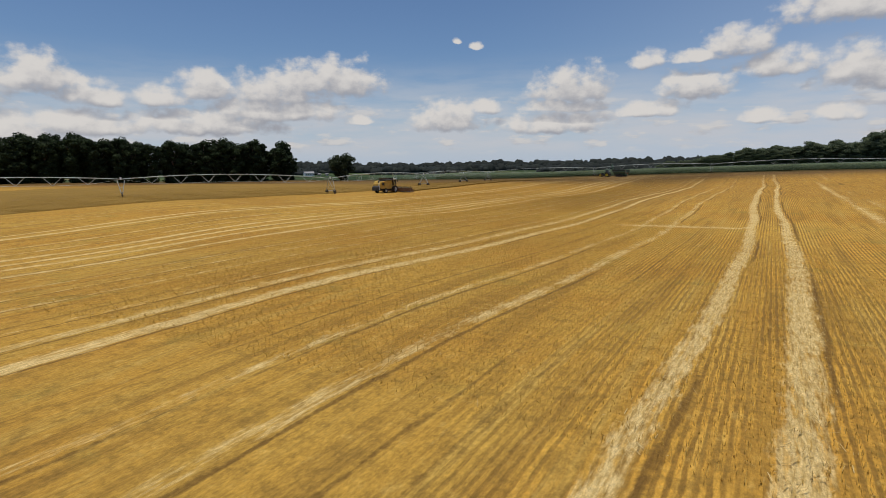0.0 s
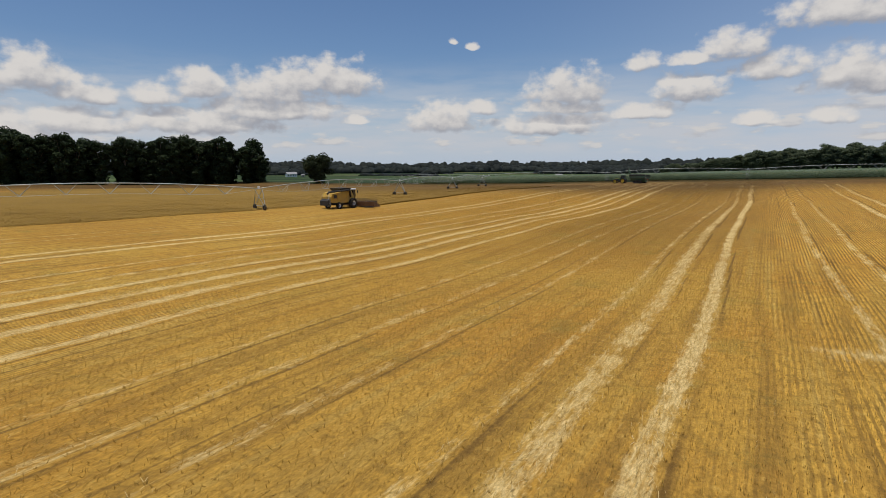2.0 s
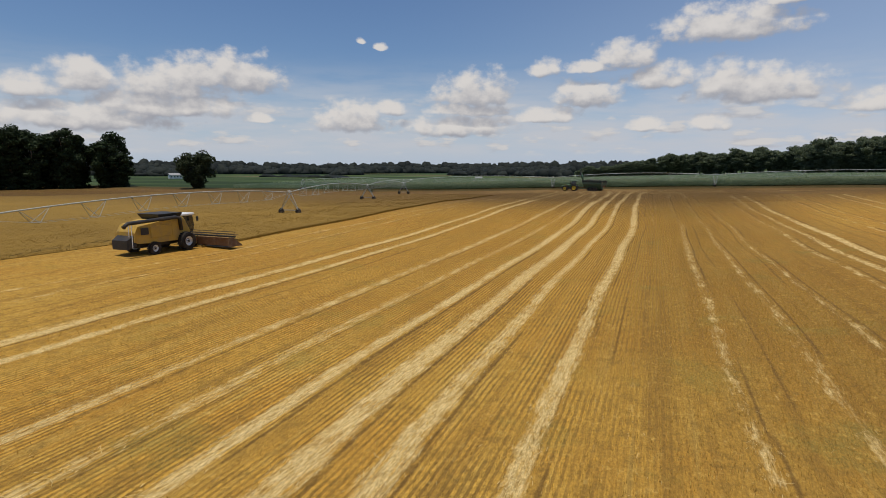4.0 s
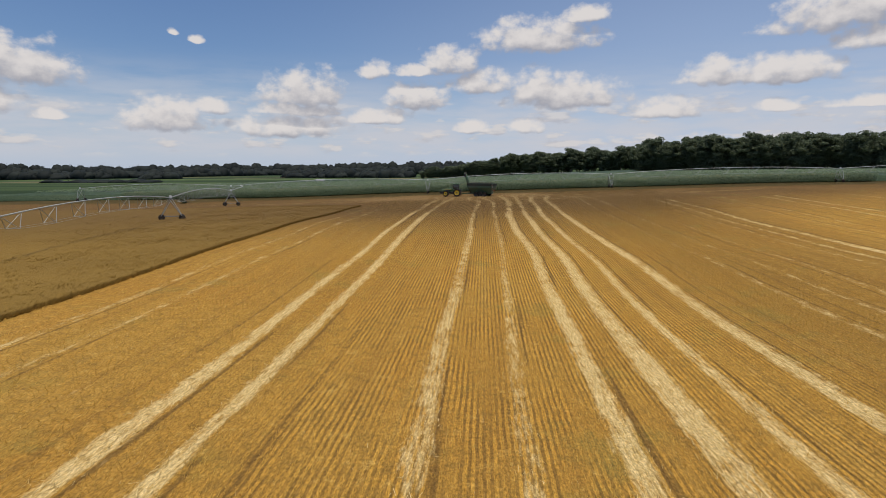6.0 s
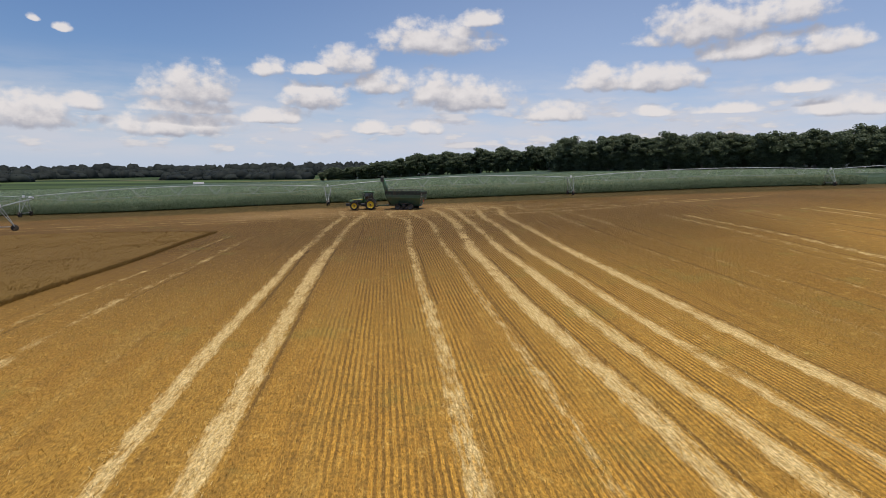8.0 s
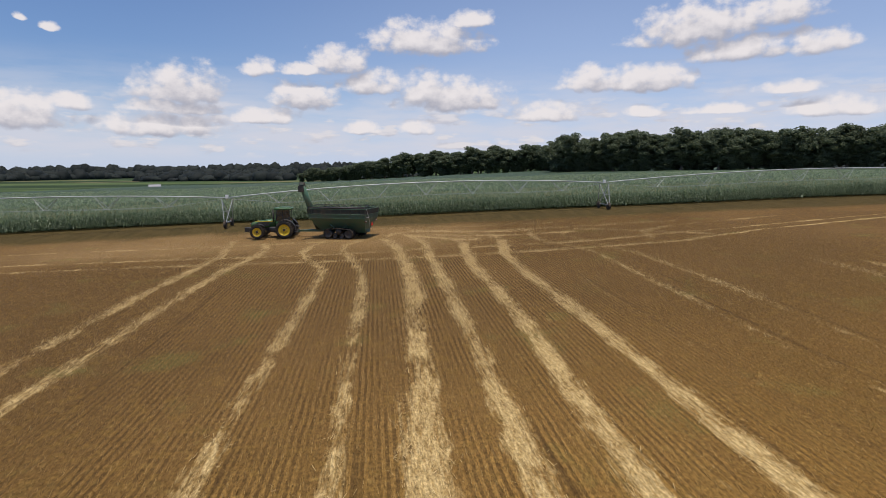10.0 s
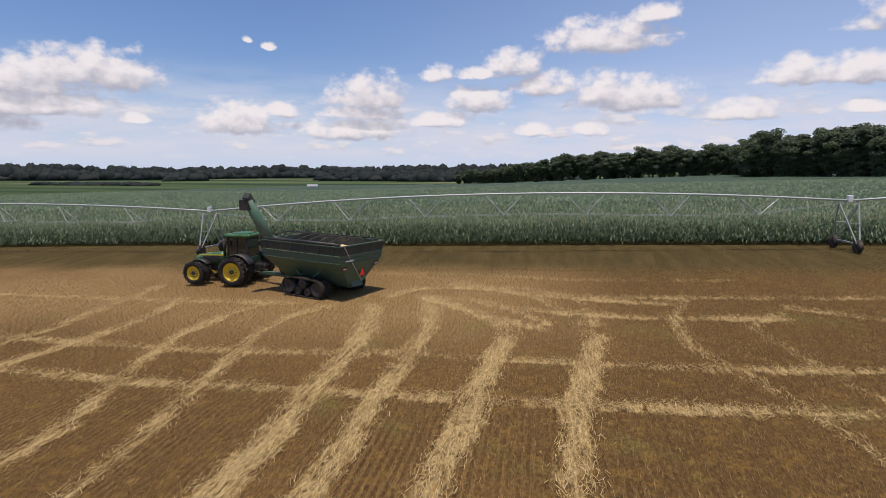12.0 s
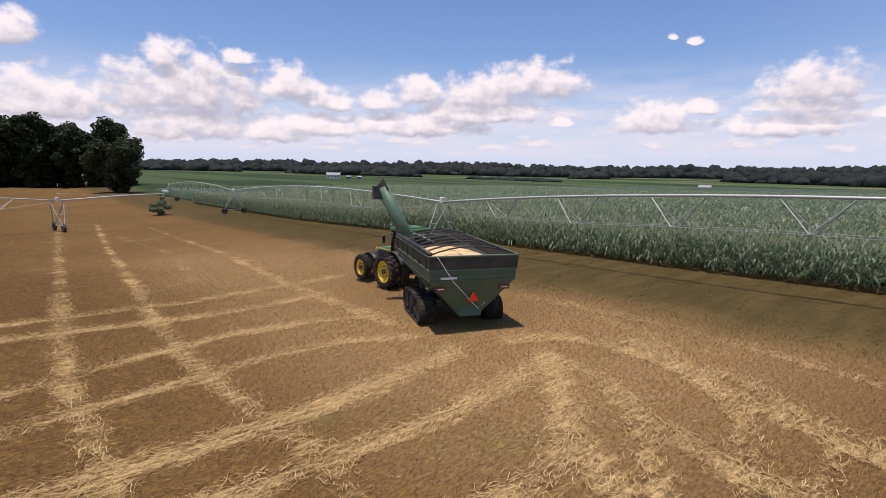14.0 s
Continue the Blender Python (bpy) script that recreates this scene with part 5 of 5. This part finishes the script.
# ---------------------------------------------------------------- the grain cart
def make_cart(m):
    """Heading +x, centred over its tracks; the auger leans out over +y."""
    c = tagged(new("grain_cart"), "dark green tracked grain cart, half full of wheat", "grain cart")
    top, mid, hip = 3.38, 2.80, 2.34
    hx, hy = 3.52, 1.92

    def ring(x0, x1, y, z):
        return [(x0, -y, z), (x1, -y, z), (x1, y, z), (x0, y, z)]

    def shell(sections, thick):
        """An open hopper with inner and outer skin."""
        bm = bmesh.new()
        inner = [[(x - math.copysign(thick, x - 0.0), y - math.copysign(thick, y), z + (thick if k == 0 else 0)) for x, y, z in ring_] for k, ring_ in enumerate(sections)]
        loops = [[bm.verts.new(p) for p in ring_] for ring_ in sections + inner[::-1]]
        for one, two in zip(loops, loops[1:]):
            for k in range(4):
                bm.faces.new((one[k], one[(k + 1) % 4], two[(k + 1) % 4], two[k]))
        bm.faces.new(loops[0][::-1])
        bm.faces.new(loops[-1])
        return bm

    body = part("hopper", shell([ring(-2.85, 2.6, 0.42, 0.62), ring(-hx + 0.04, hx - 0.08, hy - 0.04, hip), ring(-hx, hx, hy, mid)], 0.05), M_CART, c, "dark green steel hopper")
    part("sideboard", shell([ring(-hx - 0.02, hx + 0.02, hy + 0.02, mid + 0.01), ring(-hx - 0.06, hx + 0.06, hy + 0.06, top)], 0.05), M_CART_DARK, c, "dark extension sideboards")
    # rims and seams
    for z, off, rad in ((top, 0.05, 0.045), (mid, 0.03, 0.03), (mid - 0.22, 0.0, 0.018), (hip, -0.02, 0.03)):
        x, y = hx + off, hy + off
        for a, b in (((-x, -y), (x, -y)), ((x, -y), (x, y)), ((x, y), (-x, y)), ((-x, y), (-x, -y))):
            part("rim_rail", rod(bmesh.new(), (*a, z), (*b, z), rad, sides=6), M_CART, c)
    # ribs on the sides
    for k in range(6):
        x = -hx + 0.5 + k * (2 * hx - 1.0) / 5
        for sy in (-1, 1):
            part("rib", box(bmesh.new(), (0.07, 0.05, top - mid), (x, sy * (hy + 0.06), (top + mid) / 2), bevel=0.01), M_CART_DARK, c)
    # bowed roof ribs across the top
    for k in range(8):
        x = -hx + 0.30 + k * (2 * hx - 0.6) / 7
        bow = [(x, y * hy, top + 0.36 * (1 - y * y)) for y in np.linspace(-1, 1, 9)]
        part("roof_bow", tube_along(bmesh.new(), bow, 0.035, 6), M_BLACK, c, "black cover bow")
    part("roof_bow", tube_along(bmesh.new(), [(x, 0, top + 0.36) for x in (-hx, -1.2, 1.2, hx)], 0.025, 6), M_BLACK, c)
    part("tarp_roll", tube_along(bmesh.new(), [(-hx, hy - 0.02, top + 0.10), (0, hy, top + 0.13), (hx, hy - 0.02, top + 0.10)], 0.10, 10), M_BLACK, c, "rolled black tarpaulin", True)
    # grain heap
    bm = bmesh.new()
    nx, ny = 22, 14
    grid = []
    for i in range(nx + 1):
        for j in range(ny + 1):
            fx, fy = i / nx * 2 - 1, j / ny * 2 - 1
            heap = 0.56 * max(0, 1 - (fx * 0.9 + 0.05) ** 2 - fy * fy * 0.85) ** 0.8
            grid.append(bm.verts.new((fx * (hx - 0.08), fy * (hy - 0.08), mid - 0.22 + heap + 0.03 * random.uniform(-1, 1))))
    for i in range(nx):
        for j in range(ny):
            k = i * (ny + 1) + j
            bm.faces.new((grid[k], grid[k + ny + 1], grid[k + ny + 2], grid[k + 1]))
    load = part("grain", bm, M_GRAIN, None, "", True)
    tagged(load, "heap of pale golden wheat grain in the cart", "grain")
    load.matrix_basis = m
    # running gear: two rubber tracks
    for sy in (-1, 1):
        y = sy * 1.56
        track = new("track_unit")
        track.parent, track.matrix_basis = c, pose(-0.2, 0, 0)
        ring_o = []
        for k in range(16):
            a = math.pi / 2 + math.pi * k / 15
            ring_o.append((-1.25 + 0.56 * math.cos(a), 0.56 + 0.56 * math.sin(a)))
        for k in range(16):
            a = -math.pi / 2 + math.pi * k / 15
            ring_o.append((1.25 + 0.56 * math.cos(a), 0.56 + 0.56 * math.sin(a)))
        ring_o.insert(0, (0.0, 1.22))
        inner = [(x * 0.955, 0.56 + (z - 0.56) * 0.90) for x, z in ring_o]
        bm = bmesh.new()
        half = 0.42
        loops = [[bm.verts.new((x, y + off, z)) for x, z in pts] for pts, off in ((ring_o, -half), (ring_o, half), (inner, half), (inner, -half))]
        n = len(ring_o)
        for one, two in zip(loops, loops[1:] + loops[:1]):
            for k in range(n):
                bm.faces.new((one[k], one[(k + 1) % n], two[(k + 1) % n], two[k]))
        for k in range(n):
            (x1, z1), (x2, z2) = ring_o[k], ring_o[(k + 1) % n]
            steps = max(1, round(math.hypot(x2 - x1, z2 - z1) / 0.2))
            for q in range(steps):
                f = (q + 0.5) / steps
                a = math.degrees(math.atan2(z2 - z1, x2 - x1))
                box(bm, (0.09, 2 * half * 0.96, 0.05), (x1 + f * (x2 - x1), y, z1 + f * (z2 - z1)), (0, -a, 0))
        part("rubber_track", bm, M_RUBBER, track, "dusty black rubber track")
        for x, rad, z in ((-1.25, 0.46, 0.56), (1.25, 0.46, 0.56), (-0.42, 0.24, 0.32), (0.42, 0.24, 0.32)):
            bm = spin(bmesh.new(), [(0.001, -0.36), (rad * 0.5, -0.40), (rad * 0.8, -0.34), (rad, -0.38), (rad, 0.38), (rad * 0.8, 0.34), (0.001, 0.3)], "Y", 20, (x, y, z))
            part("idler", bm, M_BLACK, track, "", True)
        part("drive_hub", spin(bmesh.new(), [(0.001, -0.38), (0.3, -0.38), (0.36, -0.3), (0.36, 0.3), (0.3, 0.38), (0.001, 0.38)], "Y", 18, (0, y, 0.84)), M_BLACK, track, "", True)
        part("track_frame", box(bmesh.new(), (2.3, 0.2, 0.2), (0, y, 0.56), bevel=0.03), M_BLACK, track)
    part("axle_beam", box(bmesh.new(), (0.4, 3.1, 0.35), (0, 0, 0.9), bevel=0.04), M_CART_DARK, c)
    for sx in (-1, 1):
        for sy in (-1, 1):
            part("frame_leg", rod(bmesh.new(), (sx * 0.3, sy * 1.3, 1.0), (sx * 1.6, sy * 1.15, 1.9), 0.07, sides=6), M_CART, c)
    part("drawbar", loft(bmesh.new(), [[(1.8, y, z) for y, z in ((-0.35, 0.62), (0.35, 0.62), (0.35, 0.95), (-0.35, 0.95))], [(6.0, y, z) for y, z in ((-0.09, 0.50), (0.09, 0.50), (0.09, 0.70), (-0.09, 0.70))]]), M_CART, c, "green drawbar")
    # rear face: ladder-like hose, lamps, triangle
    part("rear_panel", box(bmesh.new(), (0.05, 1.0, 0.5), (-3.02, 0, 0.92), (0, 20, 0), 0.02), M_CART, c)
    tri = [(0.0, 1.84), (-0.23, 1.45), (0.23, 1.45)]
    bm = loft(bmesh.new(), [[(x, y, z) for y, z in tri] for x in (-3.56, -3.52)])
    part("triangle_bracket", rod(bmesh.new(), (-3.52, 0, 1.6), (-3.2, 0, 1.6), 0.03, sides=6), M_CART, c)
    part("warning_triangle", bm, M_RED_BRIGHT, c, "red slow-vehicle triangle")
    for sy in (-1, 1):
        part("lamp_bar", box(bmesh.new(), (0.06, 0.50, 0.20), (-3.40, sy * 1.42, 1.98), bevel=0.02), M_RED, c, "red tail lamp panel")
        part("lamp_bar", box(bmesh.new(), (0.05, 0.28, 0.05), (-3.44, sy * 1.42, 1.99)), M_BOX, c)
        part("lettering", box(bmesh.new(), (0.02, 0.7, 0.09), (-3.535, sy * 1.10, 2.46)), M_BOX, c, "pale bar of worn lettering") if sy > 0 else None
    part("tarp_rope", tube_along(bmesh.new(), [(-hx - 0.1, hy - 0.3, top), (-3.58, 0.9, 2.3), (-3.14, -0.35, 1.0), (-3.26, -0.6, 1.3)], 0.014, 5), M_BOX, c, "pale rope")
    # the auger: a thick tube from the front corner, leaning out
    a, b = Vector((3.30, 0.95, 2.35)), Vector((3.62, 2.70, 5.95))
    part("auger_tube", rod(bmesh.new(), a, b, 0.35, 0.33, 20), M_AUGER, c, "green unloading auger tube", True)
    part("auger_tube", rod(bmesh.new(), (3.1, 0.3, 1.0), a + Vector((0, 0.05, 0.1)), 0.34, sides=16), M_CART_DARK, c, "", True)
    d = (b - a).normalized()
    part("auger_flange", rod(bmesh.new(), a + d * 0.95, a + d * 1.10, 0.43, sides=18), M_CART, c)
    part("spout", loft(bmesh.new(), [[Vector(b) + d * k + Vector((x, 0, 0)) + off for x, off in ((-0.30, Vector((0, 0.1, -0.12))), (0.30, Vector((0, 0.1, -0.12))), (0.30, Vector((0, -0.14, 0.22))), (-0.30, Vector((0, -0.14, 0.22))))] for k in (-0.35, 0.28)]), M_CART_DARK, c, "dark discharge hood")
    part("spout", loft(bmesh.new(), [[Vector(b) + Vector((x, y, z)) for x, y in ((-0.26, 0.0), (0.26, 0.0), (0.26, 0.48), (-0.26, 0.48))] for z in (0.05, -0.62)]), M_BLACK, c, "black rubber spout")
    part("auger_ram", rod(bmesh.new(), (3.5, -0.1, 3.0), a + d * 1.6, 0.05, sides=8), M_STEEL, c)
    part("auger_rest", box(bmesh.new(), (0.7, 1.0, 0.08), (3.85, 0.2, 3.30), bevel=0.02), M_CART, c)
    c.matrix_basis = m
    return c


M_RED_BRIGHT = paint("red_reflector", (0.75, 0.03, 0.02), 0.3, 0.0, 0.1)
M_AUGER = paint("auger_green", (0.06, 0.135, 0.08), 0.5, 0.0, 0.5, (0.22, 0.20, 0.15))
TRACTOR_AT, TRACTOR_YAW = (-0.05, 5.85), 147.6
CART_AT, CART_YAW = (4.40, 0.01), 125.6
make_tractor(pose(*on_land(*TRACTOR_AT), 0, 0, TRACTOR_YAW))
make_cart(pose(*on_land(*CART_AT), 0, 0, CART_YAW))


# ---------------------------------------------------------------- the combine harvester
def make_combine(m):
    """Heading +x; the header's knife is at x = 0."""
    c = tagged(new("combine_harvester"), "dusty yellow combine harvester cutting the wheat edge", "combine")
    add_wheels(c, "drive_wheel", [(-2.7, -1.75), (-2.7, 1.75)], 0.98, 0.75, 0.5, M_BOX)
    add_wheels(c, "steering_wheel", [(-6.6, -1.45), (-6.6, 1.45)], 0.68, 0.5, 0.35, M_BOX)
    body = [(-8.6, 1.5, 2.5), (-8.2, 1.3, 3.2), (-6.0, 1.2, 3.5), (-2.6, 1.15, 3.55), (-1.9, 1.3, 2.2)]
    sections = []
    for x, low, high in body:
        half = 1.45 if x > -8 else 1.25
        sections.append([(x, -half, low), (x, -half, high - 0.2), (x, -half + 0.25, high), (x, half - 0.25, high), (x, half, high - 0.2), (x, half, low)])
    part("body", loft(bmesh.new(), sections), M_COMBINE, c, "dusty yellow body panels")
    for sy in (-1, 1):
        part("side_panel", box(bmesh.new(), (2.6, 0.04, 1.2), (-5.6, sy * 1.47, 2.35), bevel=0.05), M_COMBINE, c)
        part("vent", box(bmesh.new(), (0.9, 0.04, 0.7), (-7.6, sy * 1.47, 2.5), bevel=0.03), M_BLACK, c, "black engine vent")
        part("mirror", box(bmesh.new(), (0.06, 0.3, 0.5), (-0.9, sy * 1.55, 3.2), bevel=0.03), M_BLACK, c)
    part("chassis", box(bmesh.new(), (5.4, 1.6, 0.6), (-5.0, 0, 1.05), bevel=0.05), M_BLACK, c)
    part("grain_tank", loft(bmesh.new(), [[(-5.6, -1.2, 3.5), (-3.0, -1.2, 3.5), (-3.0, 1.2, 3.5), (-5.6, 1.2, 3.5)], [(-5.9, -1.5, 4.05), (-2.8, -1.5, 4.05), (-2.8, 1.5, 4.05), (-5.9, 1.5, 4.05)]]), M_BLACK, c, "open dark grain tank")
    corners = [(-2.55, -0.95), (-0.95, -0.90), (-0.95, 0.90), (-2.55, 0.95)]
    part("cab", loft(bmesh.new(), [[(x, y, 1.75) for x, y in corners], [(x + (0.2 if x > -1.5 else 0), y, 2.5) for x, y in corners], [(x, y * 0.98, 3.55) for x, y in corners]]), M_GLASS, c, "dark glass cab")
    part("cab_roof", box(bmesh.new(), (2.1, 2.1, 0.26), (-1.75, 0, 3.70), bevel=0.09), M_BOX, c, "pale cab roof", True)
    part("feeder_house", loft(bmesh.new(), [[(-2.4, y, z) for y, z in ((-0.7, 1.2), (0.7, 1.2), (0.7, 2.0), (-0.7, 2.0))], [(-0.3, y, z) for y, z in ((-0.7, 0.35), (0.7, 0.35), (0.7, 1.0), (-0.7, 1.0))]]), M_COMBINE, c)
    part("straw_hood", loft(bmesh.new(), [[(-8.3, y, z) for y, z in ((-1.1, 1.0), (1.1, 1.0), (1.1, 2.3), (-1.1, 2.3))], [(-9.3, y, z) for y, z in ((-1.0, 0.8), (1.0, 0.8), (1.0, 1.7), (-1.0, 1.7))]]), M_BLACK, c)
    part("ladder", rod(rod(bmesh.new(), (-8.75, -1.1, 0.9), (-8.75, -1.1, 3.4), 0.04), (-8.75, -0.7, 0.9), (-8.75, -0.7, 3.4), 0.04), M_BOX, c, "pale rear ladder")
    part("unloading_auger", tube_along(bmesh.new(), [(-3.2, -1.6, 2.2), (-3.4, -1.65, 3.5), (-4.0, -1.68, 3.62), (-9.6, -1.68, 3.45), (-10.1, -1.68, 3.1)], 0.19, 12), M_BLACK, c, "dark folded unloading auger", True)
    # header
    w = 5.35
    part("header_back", box(bmesh.new(), (0.12, 2 * w, 0.95), (-0.35, 0, 0.72), (0, -8, 0), 0.03), M_HEADER, c, "dusty brown header back")
    part("header_floor", box(bmesh.new(), (1.3, 2 * w, 0.08), (0.25, 0, 0.16), (0, -4, 0), 0.02), M_BLACK, c)
    for sy in (-1, 1):
        bm = loft(bmesh.new(), [[(x, sy * w + off, z) for x, z in ((-0.45, 0.15), (1.7, 0.08), (1.0, 0.55), (0.2, 1.15), (-0.45, 1.2))] for off in (-0.06, 0.06)])
        part("header_end", bm, M_HEADER, c, "dusty brown header end shield")
    part("intake_auger", rod(bmesh.new(), (0.05, -w + 0.1, 0.5), (0.05, w - 0.1, 0.5), 0.27, sides=14), M_HEADER, c, "", True)
    reel = new("reel")
    reel.parent = c
    part("reel_tube", rod(bmesh.new(), (0.75, -w + 0.15, 1.15), (0.75, w - 0.15, 1.15), 0.10, sides=10), M_BLACK, reel)
    for k in range(6):
        a = math.pi * 2 * k / 6 + 0.3
        bx, bz = 0.75 + 0.52 * math.cos(a), 1.15 + 0.52 * math.sin(a)
        bm = rod(bmesh.new(), (bx, -w + 0.15, bz), (bx, w - 0.15, bz), 0.03, sides=6)
        for q in range(42):
            y = -w + 0.3 + q * (2 * w - 0.6) / 41
            rod(bm, (bx, y, bz), (bx - 0.03, y, bz - 0.24), 0.012, 0.006, 4)
        part("reel_bat", bm, M_BLACK, reel, "tined reel bat")
        for y in (-w + 0.3, -w / 2, 0, w / 2, w - 0.3):
            part("reel_spoke", rod(bmesh.new(), (0.75, y, 1.15), (bx, y, bz), 0.025, sides=5), M_HEADER, reel)
    c.matrix_basis = m
    return c


COMBINE_S, COMBINE_R = -25.6, -141.0
make_combine(pose(*on_land(*xy(COMBINE_S, COMBINE_R)), 0, 0, 90 - math.degrees(ROW)))


# ---------------------------------------------------------------- far farmsteads
def make_house(name, label, x, y, length, depth, eaves, ridge, yaw, wall_mat, roof_mat):
    h = tagged(new(name), label, "house", "far farm buildings")
    part("wall", box(bmesh.new(), (length, depth, eaves), (0, 0, eaves / 2), bevel=0.03), wall_mat, h)
    a, b = length / 2 + 0.4, depth / 2 + 0.5
    bm = loft(bmesh.new(), [[(x0, -b, eaves - 0.1), (x0, 0, ridge), (x0, b, eaves - 0.1), (x0, b, eaves - 0.3), (x0, 0, ridge - 0.25), (x0, -b, eaves - 0.3)] for x0 in (-a, a)])
    part("roof", bm, roof_mat, h)
    for k in range(4):
        part("window", box(bmesh.new(), (1.2, 0.12, 1.3), (-length / 2 + (k + 0.5) * length / 4, -depth / 2, eaves * 0.55)), M_GLASS, h)
    h.matrix_basis = pose(*on_land(x, y), 0, 0, yaw)


M_ROOF = paint("grey_roof", (0.30, 0.30, 0.31), 0.6, 0.0, 0.2)
make_house("farm_house", "small white farm house with a grey roof", -238, 390, 11, 7, 3.4, 5.2, 30, M_BOX, M_ROOF)
# two white vehicles beside the house, stood in for by gabled boxes
make_house("far_vehicle", "tiny white vehicle by the far house, shaped as a hut", -227, 397, 3.2, 3.0, 2.2, 3.0, 25, M_BOX, M_ROOF)
make_house("far_vehicle", "tiny white vehicle by the far house, shaped as a hut", -219, 402, 3.6, 3.0, 2.2, 3.0, 15, M_BOX, M_ROOF)
make_house("barn", "low pale barn among far fields", 49, 346, 6.5, 4.5, 2.4, 3.6, -10, M_BOX, M_ROOF)
